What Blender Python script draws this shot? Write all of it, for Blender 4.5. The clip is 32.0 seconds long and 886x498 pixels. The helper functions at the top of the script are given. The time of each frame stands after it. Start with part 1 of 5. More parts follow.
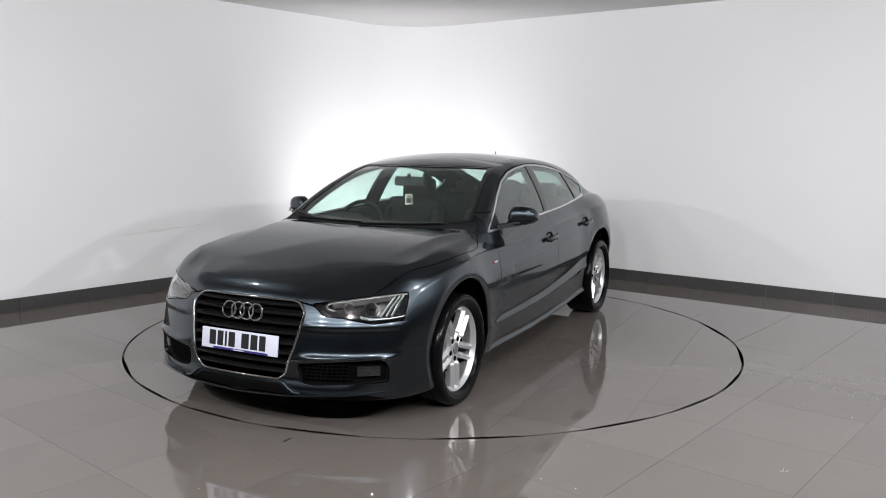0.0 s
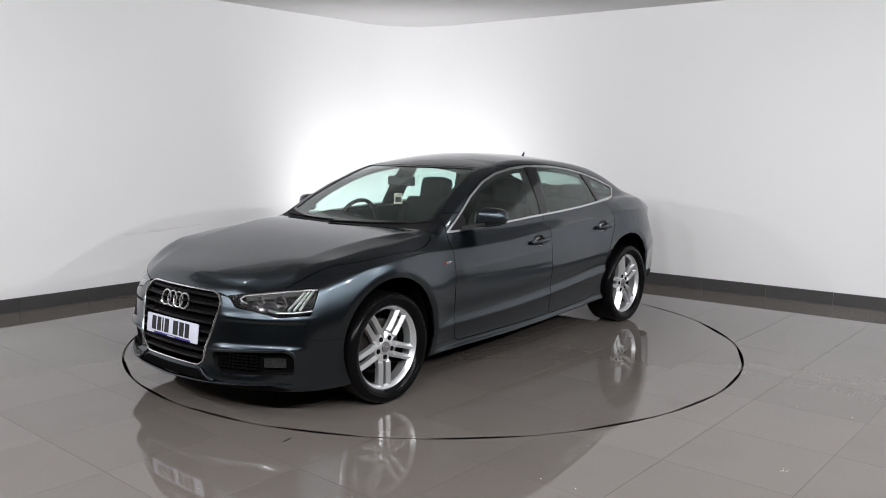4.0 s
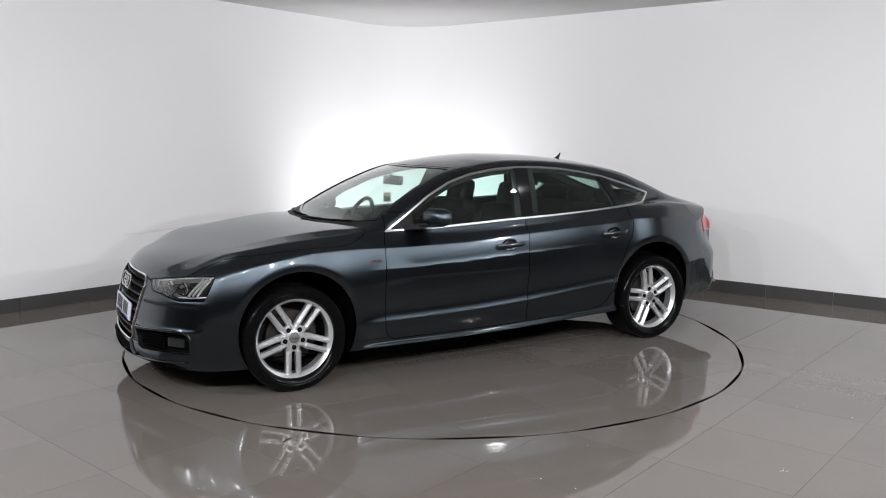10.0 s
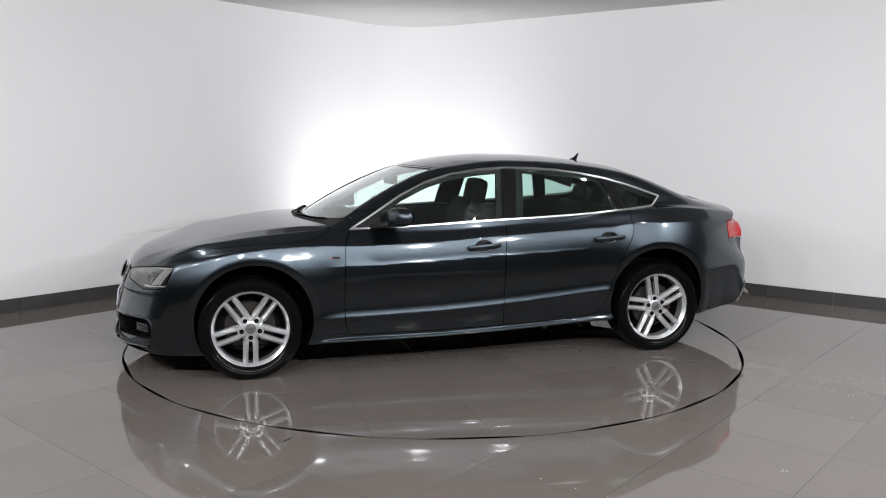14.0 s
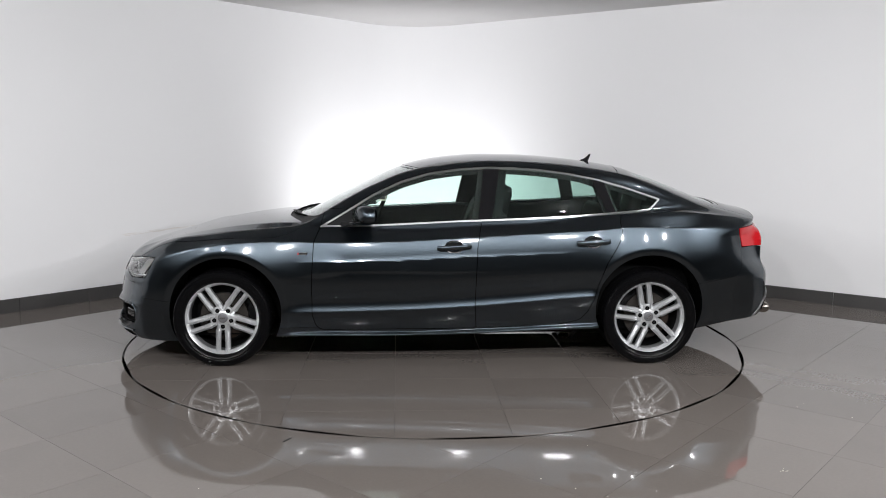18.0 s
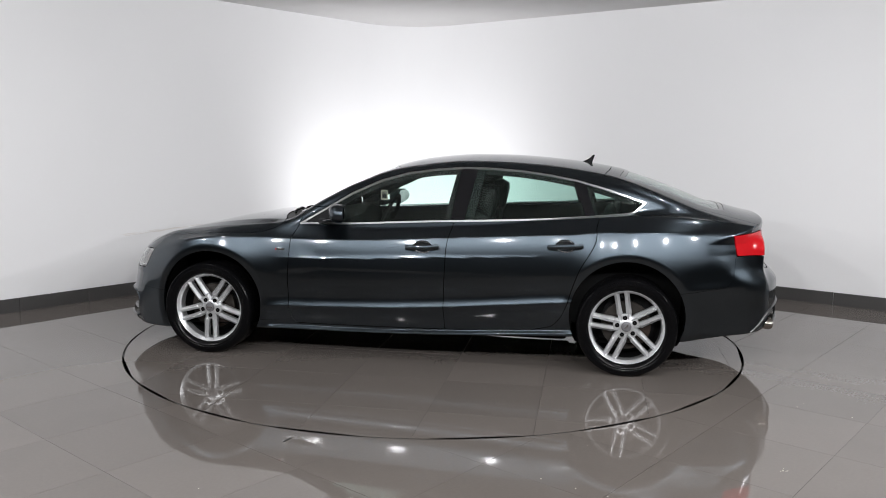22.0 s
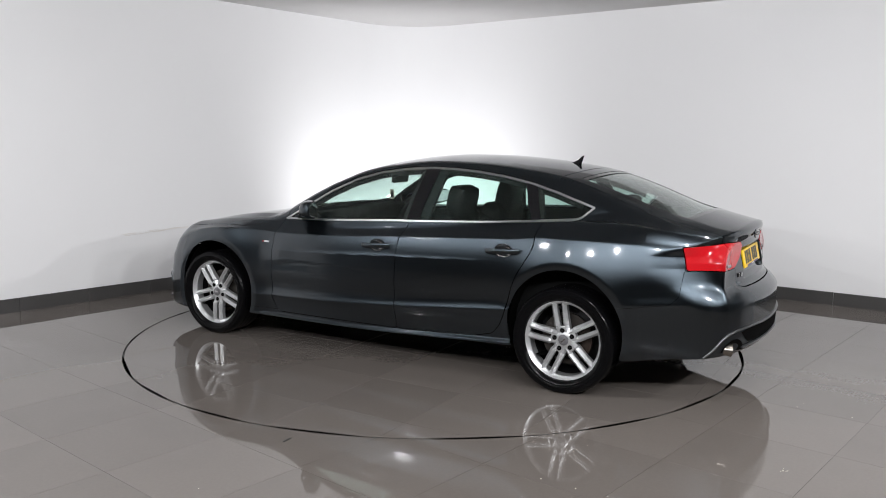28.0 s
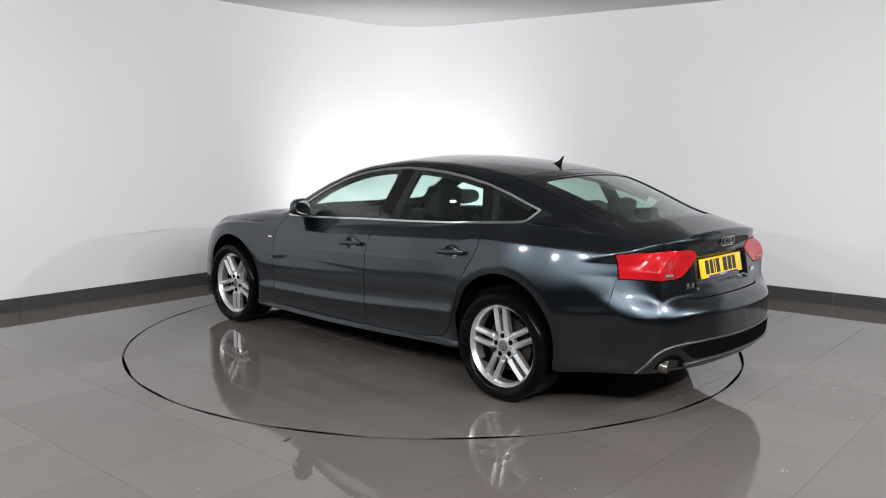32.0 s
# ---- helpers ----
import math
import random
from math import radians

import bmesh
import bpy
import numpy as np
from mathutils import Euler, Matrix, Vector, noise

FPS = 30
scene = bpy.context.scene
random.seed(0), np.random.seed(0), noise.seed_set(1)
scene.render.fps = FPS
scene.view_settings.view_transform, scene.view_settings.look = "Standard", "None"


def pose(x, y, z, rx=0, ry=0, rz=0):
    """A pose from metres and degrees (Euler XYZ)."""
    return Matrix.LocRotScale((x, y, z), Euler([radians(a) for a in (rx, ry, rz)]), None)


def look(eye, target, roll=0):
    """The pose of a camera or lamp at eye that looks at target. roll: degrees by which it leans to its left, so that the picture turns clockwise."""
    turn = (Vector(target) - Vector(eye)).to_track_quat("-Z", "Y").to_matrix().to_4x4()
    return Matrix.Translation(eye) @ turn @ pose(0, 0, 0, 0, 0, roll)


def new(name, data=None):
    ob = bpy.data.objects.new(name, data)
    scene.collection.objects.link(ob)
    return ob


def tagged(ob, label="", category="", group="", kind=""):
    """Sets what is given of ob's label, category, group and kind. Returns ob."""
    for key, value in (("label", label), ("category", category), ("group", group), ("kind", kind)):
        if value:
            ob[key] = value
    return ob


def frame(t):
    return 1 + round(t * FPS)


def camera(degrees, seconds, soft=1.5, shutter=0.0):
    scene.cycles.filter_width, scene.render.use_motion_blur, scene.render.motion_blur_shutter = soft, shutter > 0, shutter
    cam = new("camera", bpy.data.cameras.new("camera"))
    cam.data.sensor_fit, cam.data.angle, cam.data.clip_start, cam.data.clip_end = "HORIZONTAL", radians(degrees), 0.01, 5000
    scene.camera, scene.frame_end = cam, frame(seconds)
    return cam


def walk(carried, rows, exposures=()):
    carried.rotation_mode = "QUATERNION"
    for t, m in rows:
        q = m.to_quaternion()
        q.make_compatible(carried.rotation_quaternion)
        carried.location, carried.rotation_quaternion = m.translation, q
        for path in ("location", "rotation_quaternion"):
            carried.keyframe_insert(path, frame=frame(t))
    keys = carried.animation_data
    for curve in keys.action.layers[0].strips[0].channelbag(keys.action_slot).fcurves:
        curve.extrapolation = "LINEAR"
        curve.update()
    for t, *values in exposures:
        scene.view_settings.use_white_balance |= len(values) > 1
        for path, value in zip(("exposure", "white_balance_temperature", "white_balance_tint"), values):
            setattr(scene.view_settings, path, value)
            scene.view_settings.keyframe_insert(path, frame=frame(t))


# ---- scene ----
# ---- camera: it stands still on a tripod before the turntable ----
cam = camera(56.86, 32.0, 0.95)
EYE = look((0, -6.1629, 1.4943), (0.0586, -0.2178, 0.6844), 0.52)
walk(cam, [(0, EYE), (32, EYE)])

# ---- light: recessed ceiling spots and one low unseen lamp in a closed studio ----
world = bpy.data.worlds.new("studio_dark")
scene.world = world
world.use_nodes = True
world.node_tree.nodes["Background"].inputs[0].default_value = (.9, .95, 1, 1)
world.node_tree.nodes["Background"].inputs[1].default_value = 0.0
scene.view_settings.exposure = 0.0


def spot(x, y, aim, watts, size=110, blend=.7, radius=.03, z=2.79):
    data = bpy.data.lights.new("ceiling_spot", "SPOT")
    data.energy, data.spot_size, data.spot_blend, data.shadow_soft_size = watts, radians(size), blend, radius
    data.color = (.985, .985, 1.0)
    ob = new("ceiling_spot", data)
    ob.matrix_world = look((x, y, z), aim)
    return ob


# one unseen lamp low behind the car washes the rounded corner, the ceiling spots light the turntable from the camera's
# side
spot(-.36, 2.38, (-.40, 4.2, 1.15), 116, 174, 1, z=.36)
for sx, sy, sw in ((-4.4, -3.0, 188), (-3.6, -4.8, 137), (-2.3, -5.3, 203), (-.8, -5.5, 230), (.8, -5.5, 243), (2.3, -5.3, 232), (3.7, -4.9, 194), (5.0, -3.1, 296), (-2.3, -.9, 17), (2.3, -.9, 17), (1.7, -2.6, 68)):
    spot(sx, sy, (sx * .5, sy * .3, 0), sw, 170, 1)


# ---- materials ----
def material(name, color, rough=.5, metal=0.0, coat=0.0, bump=0.0, scale=40.0, vary=.12, rough_vary=.1, spec=.5, detail=6, emit=0.0, second=None, second_scale=3.0, pieces=False, coat_rough=.03):
    """A procedural surface: colour that varies at two scales, uneven gloss and a fine relief."""
    m = bpy.data.materials.new(name)
    m.use_nodes = True
    nt = m.node_tree
    p = nt.nodes["Principled BSDF"]
    p.inputs["Metallic"].default_value, p.inputs["Coat Weight"].default_value, p.inputs["Coat Roughness"].default_value = metal, coat, coat_rough
    p.inputs["Specular IOR Level"].default_value = spec
    tc = nt.nodes.new("ShaderNodeTexCoord")

    def noise_at(s, d):
        n = nt.nodes.new("ShaderNodeTexNoise")
        n.inputs["Scale"].default_value, n.inputs["Detail"].default_value = s, d
        nt.links.new(tc.outputs["Object"], n.inputs["Vector"])
        return n
    fine, broad = noise_at(scale, detail), noise_at(second_scale, 4)
    dark = tuple(c * (1 - vary) for c in color)
    light = tuple(min(1, c * (1 + vary)) for c in color)
    mix = nt.nodes.new("ShaderNodeMix")
    mix.data_type = "RGBA"
    mix.inputs[6].default_value, mix.inputs[7].default_value = (*dark, 1), (*light, 1)
    nt.links.new(fine.outputs[0], mix.inputs[0])
    mix2 = nt.nodes.new("ShaderNodeMix")
    mix2.data_type = "RGBA"
    other = second or tuple(c * (1 - vary) for c in color)
    ramp = nt.nodes.new("ShaderNodeMapRange")
    ramp.inputs[1].default_value, ramp.inputs[2].default_value, ramp.inputs[4].default_value = .5, .75, .6
    nt.links.new(broad.outputs[0], ramp.inputs[0])
    nt.links.new(ramp.outputs[0], mix2.inputs[0])
    nt.links.new(mix.outputs[2], mix2.inputs[6])
    mix2.inputs[7].default_value = (*other, 1)
    out = mix2.outputs[2]
    if pieces:
        info, hsv, mr = nt.nodes.new("ShaderNodeObjectInfo"), nt.nodes.new("ShaderNodeHueSaturation"), nt.nodes.new("ShaderNodeMapRange")
        mr.inputs[3].default_value, mr.inputs[4].default_value = .93, 1.06
        nt.links.new(info.outputs["Random"], mr.inputs[0])
        nt.links.new(mr.outputs[0], hsv.inputs["Value"])
        nt.links.new(out, hsv.inputs["Color"])
        out = hsv.outputs[0]
    nt.links.new(out, p.inputs["Base Color"])
    rr = nt.nodes.new("ShaderNodeMapRange")
    rr.inputs[3].default_value, rr.inputs[4].default_value = max(0, rough - rough_vary * rough), min(1, rough + rough_vary * rough)
    nt.links.new(broad.outputs[0], rr.inputs[0])
    nt.links.new(rr.outputs[0], p.inputs["Roughness"])
    if bump:
        b = nt.nodes.new("ShaderNodeBump")
        b.inputs["Strength"].default_value, b.inputs["Distance"].default_value = bump, .002
        nt.links.new(fine.outputs[0], b.inputs["Height"])
        nt.links.new(b.outputs[0], p.inputs["Normal"])
    if emit:
        p.inputs["Emission Color"].default_value, p.inputs["Emission Strength"].default_value = (*color, 1), emit
    return m


def car_paint(name, color, flake=.40, pigment=.10):
    """Metallic paint: a soft flake lobe over dark pigment, under a sharp clear coat."""
    m = bpy.data.materials.new(name)
    m.use_nodes = True
    nt = m.node_tree
    nt.nodes.remove(nt.nodes["Principled BSDF"])
    out = nt.nodes["Material Output"]

    def node(kind, **values):
        n = nt.nodes.new(kind)
        for k, v in values.items():
            n.inputs[k.replace("_", " ")].default_value = v
        return n
    tc = nt.nodes.new("ShaderNodeTexCoord")
    fine, broad = node("ShaderNodeTexNoise", Scale=900.0, Detail=4.0), node("ShaderNodeTexNoise", Scale=2.5, Detail=3.0)
    mix = nt.nodes.new("ShaderNodeMix")
    mix.data_type = "RGBA"
    mix.inputs[6].default_value = (*(c * .75 for c in color), 1)
    mix.inputs[7].default_value = (*(c * 1.25 for c in color), 1)
    rough = node("ShaderNodeMapRange")
    rough.inputs[3].default_value, rough.inputs[4].default_value = flake * .96, flake * 1.04
    lobe, base = node("ShaderNodeBsdfGlossy"), node("ShaderNodeBsdfDiffuse", Color=(*(c * .35 for c in color), 1))
    lobe.distribution = "BECKMANN"
    coat = node("ShaderNodeBsdfGlossy", Color=(1, 1, 1, 1), Roughness=.07)
    under, over, fresnel = node("ShaderNodeMixShader", Fac=pigment), nt.nodes.new("ShaderNodeMixShader"), node("ShaderNodeFresnel", IOR=1.5)
    for a, b in ((tc.outputs["Object"], fine.inputs["Vector"]), (tc.outputs["Object"], broad.inputs["Vector"]), (fine.outputs[0], mix.inputs[0]), (mix.outputs[2], lobe.inputs["Color"]),
                 (broad.outputs[0], rough.inputs[0]), (rough.outputs[0], lobe.inputs["Roughness"]), (lobe.outputs[0], under.inputs[1]), (base.outputs[0], under.inputs[2]),
                 (fresnel.outputs[0], over.inputs[0]), (under.outputs[0], over.inputs[1]), (coat.outputs[0], over.inputs[2]), (over.outputs[0], out.inputs["Surface"])):
        nt.links.new(a, b)
    return m


def glass(name, color, rough=0.0, ior=1.45, haze=0.0):
    m = bpy.data.materials.new(name)
    m.use_nodes = True
    p = m.node_tree.nodes["Principled BSDF"]
    p.inputs["Base Color"].default_value, p.inputs["Roughness"].default_value = (*color, 1), rough
    p.inputs["Transmission Weight"].default_value, p.inputs["IOR"].default_value = 1, ior
    if haze:
        # a thin film: some dust, greened and weighted to stand in for missing reflections
        nt = m.node_tree
        haze_film, mix, noise, amount = (nt.nodes.new("ShaderNode" + k) for k in ("BsdfDiffuse", "MixShader", "TexNoise", "MapRange"))
        haze_film.inputs["Color"].default_value = (.40, .50, .46, 1)
        noise.inputs["Scale"].default_value = 3.0
        amount.inputs[3].default_value, amount.inputs[4].default_value = haze * .6, haze * 1.4
        nt.links.new(noise.outputs[0], amount.inputs[0])
        nt.links.new(amount.outputs[0], mix.inputs[0])
        nt.links.new(p.outputs[0], mix.inputs[1])
        nt.links.new(haze_film.outputs[0], mix.inputs[2])
        nt.links.new(mix.outputs[0], nt.nodes["Material Output"].inputs["Surface"])
    return m


WALL = material("matt_white_paint", (.80, .80, .81), .85, bump=.08, scale=120, vary=.015, second=(.78, .78, .79), second_scale=.8)
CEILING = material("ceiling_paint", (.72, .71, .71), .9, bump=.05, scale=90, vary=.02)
# same ceiling, darkened in colour where unseen, to keep reflections on the car dim
CEILING_DIM = material("dimmed_ceiling", (.42, .42, .425), .9, bump=.05, scale=90, vary=.05)
BACK = material("dark_studio_back", (.11, .11, .113), .9, bump=.05, scale=60, vary=.03)
TILE = material("polished_porcelain", (.137, .121, .110), .030, spec=.65, scale=60, vary=.06, second=(.123, .109, .100), second_scale=1.6, pieces=True, rough_vary=.5)
GROUT = material("grey_grout", (.150, .135, .125), .9, bump=.3, scale=200)
SKIRT = material("skirting_porcelain", (.062, .06, .059), .35, scale=50, vary=.1, pieces=True)
RUBBER_RING = material("turntable_edge_rubber", (.022, .021, .02), .6, bump=.1, scale=200)
PAINT = car_paint("dark_grey_metallic_paint", (.048, .060, .071), .335)
TYRE = material("black_tyre_rubber", (.003, .003, .0034), .20, spec=.12, bump=.1, scale=160, vary=.25)
ALLOY = material("silver_alloy", (.64, .65, .66), .35, metal=.76, coat=.5, scale=500, vary=.05, second=(.6, .61, .62))
ALLOY_DARK = material("shaded_alloy_barrel", (.022, .022, .023), .5, metal=.8, scale=200, vary=.2)
CHROME = material("polished_chrome", (.82, .83, .84), .06, metal=1.0, scale=60, vary=.03)
SATIN = material("satin_aluminium", (.74, .75, .76), .30, metal=1.0, scale=300, vary=.05)
BLACK = material("black_plastic", (.010, .010, .011), .5, spec=.15, bump=.12, scale=300, vary=.2)
SLAT = material("black_grille_plastic", (.006, .006, .0065), .28, spec=.3, scale=200)
GLOSS = material("gloss_black", (.006, .006, .007), .08, spec=.5, coat=.3, scale=30, vary=.1)
DARK = material("underbody_black", (.003, .003, .003), .85, spec=.03, scale=50, vary=.3)
GLASS = glass("green_tinted_glass", (.83, .96, .915), haze=.0015)
GLASS_SCREEN = glass("hazed_screen_glass", (.80, .94, .895), haze=.010)
GLASS_DARK = glass("privacy_glass", (.70, .88, .82), haze=.0015)
CLEAR = glass("clear_lamp_cover", (.96, .97, .97))
CAP = material("grey_cap_plastic", (.20, .20, .21), .35, metal=.6, scale=100)
DISC = material("worn_steel_disc", (.045, .04, .036), .5, metal=.8, scale=90, vary=.2, second=(.05, .025, .015))
TRIM = material("dark_cabin_trim", (.006, .0062, .0064), .7, spec=.05, bump=.15, scale=260, vary=.2)
LINING = material("grey_headlining", (.10, .10, .10), .95, bump=.1, scale=300)
LEATHER = material("black_leather", (.004, .004, .0043), .55, spec=.10, bump=.2, scale=220, vary=.2)
CARD = material("cream_card", (.40, .37, .30), .7, scale=80)
CLEAR_DULL = material("smoked_lens", (.12, .125, .13), .06, metal=1, coat=1, scale=50)
FOG_LENS = material("dark_fog_lens", (.02, .021, .022), .10, metal=.2, coat=.3, scale=50)
LAMP_WHITE = material("white_light_guide", (.15, .145, .148), .2, coat=.6, scale=40, vary=.03)
PLATE_WHITE = material("reflective_white_plate", (.62, .64, .74), .35, scale=200, vary=.03)
PLATE_YELLOW = material("reflective_yellow_plate", (.80, .52, .012), .35, scale=200, vary=.03)
INK = material("black_print", (.012, .012, .014), .45, scale=100)
BLUE = material("blue_print", (.035, .025, .17), .4, scale=100)
RED = material("red_lamp_lens", (.40, .008, .012), .12, spec=.3, coat=.35, scale=260, vary=.12, second=(.30, .005, .008), second_scale=9, rough_vary=.2)
RED_DEEP = material("deep_red_enamel", (.36, .005, .01), .12, coat=1.0, scale=60)
SATIN_DARK = material("satin_grey_trim", (.15, .15, .155), .34, metal=.9, scale=200)
CHROME_DIRTY = material("sooted_chrome", (.36, .33, .30), .26, metal=1, scale=60, vary=.2, second=(.25, .20, .16), second_scale=14)
SCUFF = material("brown_smear", (.745, .725, .705), .9, scale=60, vary=.1)
SCUFF_DARK = material("dark_smear", (.70, .675, .65), .9, scale=60, vary=.1)


# ---- builders ----
def mesh_from(name, verts, faces, mat, normals=None, smooth=True):
    me = bpy.data.meshes.new(name)
    me.from_pydata([tuple(map(float, v)) for v in verts], [], [tuple(map(int, f)) for f in faces])
    me.materials.append(mat)
    me.polygons.foreach_set("use_smooth", [smooth] * len(me.polygons))
    if normals is not None:
        me.normals_split_custom_set_from_vertices([tuple(map(float, v)) for v in normals])
    me.update()
    return me


def part(name, bm, mat, parent=None, label=""):
    """Links a bmesh, or a ready mesh, as one object under a thing or a part."""
    if isinstance(bm, bmesh.types.BMesh):
        bmesh.ops.recalc_face_normals(bm, faces=bm.faces)
        me = bpy.data.meshes.new(name)
        bm.to_mesh(me)
        bm.free()
        me.materials.append(mat)
    else:
        me = bm
    ob = new(name, me)
    ob.parent = parent
    return tagged(ob, label) if label else ob


def box(bm, lo, hi, bevel=0.0, m=None):
    """A box, its edges rounded, in a bmesh."""
    r = bmesh.ops.create_cube(bm, size=1)["verts"]
    for v in r:
        v.co = Vector([lo[i] + (v.co[i] + .5) * (hi[i] - lo[i]) for i in range(3)])
    if bevel:
        made = bmesh.ops.bevel(bm, geom=list({e for v in r for e in v.link_edges}), offset=bevel, segments=2, affect="EDGES", profile=.6)
        r = list({v for f in made["faces"] for v in f.verts} | {v for v in r if v.is_valid})
    if m is not None:
        bmesh.ops.transform(bm, matrix=m, verts=r)
    return r


def shade(ob, angle=35):
    ob.data.polygons.foreach_set("use_smooth", [True] * len(ob.data.polygons))
    ob.data.set_sharp_from_angle(angle=radians(angle))
    return ob


# ---- the studio ----
CORNER, A_W, A_E, ROUND, HIGH = Vector((-.372, 4.29)), radians(48.9), radians(-37.44), .75, 2.82
DW, DE = Vector((math.cos(A_W), math.sin(A_W))), Vector((math.cos(A_E), math.sin(A_E)))
turn_ = A_W - A_E
cut_ = ROUND * math.tan(turn_ / 2)
T_W, T_E = CORNER - DW * cut_, CORNER + DE * cut_
ARC_C = T_W + Vector((DW.y, -DW.x)) * ROUND
ARC = [ARC_C + ROUND * Vector((math.cos(a), math.sin(a))) for a in np.linspace(A_W + math.pi / 2, A_E + math.pi / 2, 25)]
END_W, END_E = CORNER - DW * 9.0, CORNER + DE * 9.0


def slab_wall(name, line, inside, mat, label, high=HIGH, thick=.12):
    """A wall that follows a plan line, with thickness away from the room."""
    n = len(line)
    pts = [Vector(p) for p in line]
    outs = []
    for i, p in enumerate(pts):
        d = (pts[min(i + 1, n - 1)] - pts[max(i - 1, 0)]).normalized()
        o = Vector((-d.y, d.x))
        if (p - Vector(inside)).dot(o) < 0:
            o = -o
        outs.append(p + o * thick)
    verts = [(*p, z) for z in (-.05, high) for p in pts] + [(*p, z) for z in (-.05, high) for p in outs]
    faces = []
    for i in range(n - 1):
        faces += [(i, i + 1, n + i + 1, n + i), (2 * n + i + 1, 2 * n + i, 3 * n + i, 3 * n + i + 1), (n + i, n + i + 1, 3 * n + i + 1, 3 * n + i),
                  (i + 1, i, 2 * n + i, 2 * n + i + 1)]
    faces += [(0, n, 3 * n, 2 * n), (n - 1, 3 * n - 1, 4 * n - 1, 2 * n - 1)]
    me = mesh_from(name, verts, faces, mat, smooth=False)
    bm = bmesh.new()
    bm.from_mesh(me)
    bmesh.ops.recalc_face_normals(bm, faces=bm.faces)
    bm.to_mesh(me)
    bm.free()
    ob = new(name, me)
    if n > 2:
        shade(ob, 30)
    return tagged(ob, label, "wall", kind="structure")


slab_wall("wall_west", [END_W, T_W], (0, 0), WALL, "plain white painted studio wall")
slab_wall("wall_corner", ARC, (0, 0), WALL, "rounded white painted corner of the studio")
slab_wall("wall_east", [T_E, END_E], (0, 0), WALL, "plain white painted studio wall")
BACK_Y = -8.6
slab_wall("wall_south_west", [Vector((END_W.x, BACK_Y)), END_W], (0, 0), BACK, "plain grey wall closing the studio")
slab_wall("wall_south_east", [END_E, Vector((END_E.x, BACK_Y))], (0, 0), BACK, "plain grey wall closing the studio")
slab_wall("wall_south", [Vector((END_W.x, BACK_Y)), Vector((END_E.x, BACK_Y))], (0, 0), BACK, "plain grey wall behind the camera")
bm = bmesh.new()
box(bm, (END_W.x - .3, 1.45, HIGH), (END_E.x + .3, 4.9, HIGH + .15))
tagged(part("ceiling", bm, CEILING), "plain off-white ceiling", "ceiling", kind="structure")
# unseen stretch over the car, its tone lowered for what paint and glass reflect
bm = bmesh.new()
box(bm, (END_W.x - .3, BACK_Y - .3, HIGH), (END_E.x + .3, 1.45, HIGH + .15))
tagged(part("ceiling_2", bm, CEILING_DIM), "unseen ceiling above the turntable, darkened to dim its reflections", "ceiling", kind="structure")
bm = bmesh.new()
box(bm, (END_W.x - .3, BACK_Y - .3, -.15), (END_E.x + .3, 4.9, -.0035))
floor = tagged(part("floor", bm, GROUT), "polished grey-brown porcelain tile floor", "floor", kind="structure")


# ---- floor tiles, turntable and skirting ----
TILE_W, JOINT, RING_OUT, RING_IN = .60, .0016, 2.243, 2.230


def clip_poly(poly, keep):
    """Cuts a convex polygon by the half plane where keep(p) >= 0, a linear function."""
    out = []
    for i, a in enumerate(poly):
        b = poly[(i + 1) % len(poly)]
        fa, fb = keep(a), keep(b)
        if fa >= 0:
            out.append(a)
        if (fa >= 0) != (fb >= 0):
            t = fa / (fa - fb)
            out.append((a[0] + t * (b[0] - a[0]), a[1] + t * (b[1] - a[1])))
    return out


def tile_mesh(poly, thick=.010, edge=.0005):
    """One tile with a fine bevelled edge, its top at z = 0."""
    n = len(poly)
    cx, cy = sum(p[0] for p in poly) / n, sum(p[1] for p in poly) / n
    top = []
    for p in poly:
        d = math.hypot(p[0] - cx, p[1] - cy)
        top.append((p[0] + (cx - p[0]) / d * edge, p[1] + (cy - p[1]) / d * edge, 0))
    verts = top + [(*p, -edge) for p in poly] + [(*p, -thick) for p in poly]
    faces = [tuple(range(n))]
    for k in range(2):
        faces += [(k * n + i, (k + 1) * n + i, (k + 1) * n + (i + 1) % n, k * n + (i + 1) % n) for i in range(n)]
    return mesh_from("tile", verts, faces, TILE, smooth=False)


def ring_cut(poly, radius):
    """The part of a tile outside a circle about the origin, its hollow edge following the circle."""
    pts, n = [], len(poly)
    for i in range(n):
        a, b = poly[i], poly[(i + 1) % n]
        for k in range(40):
            t = k / 40
            pts.append((a[0] + t * (b[0] - a[0]), a[1] + t * (b[1] - a[1])))
    corner = {pts[i] for i in range(0, len(pts), 40)}
    keep = [p for p in pts if math.hypot(*p) >= radius]
    if len(keep) == len(pts):
        return poly, False
    if len(keep) < 3:
        return None, True
    first = next(i for i in range(len(pts)) if math.hypot(*pts[i]) >= radius and math.hypot(*pts[i - 1]) < radius)
    run = [pts[(first + i) % len(pts)] for i in range(len(pts))]
    run = [p for p in run if math.hypot(*p) >= radius]
    a0, a1 = math.atan2(run[-1][1], run[-1][0]), math.atan2(run[0][1], run[0][0])
    while a1 - a0 > math.pi:
        a1 -= 2 * math.pi
    while a1 - a0 < -math.pi:
        a1 += 2 * math.pi
    arc = [(radius * math.cos(a), radius * math.sin(a)) for a in np.linspace(a0, a1, 24)]
    return [p for i, p in enumerate(run) if p in corner or i in (0, len(run) - 1)] + arc, True


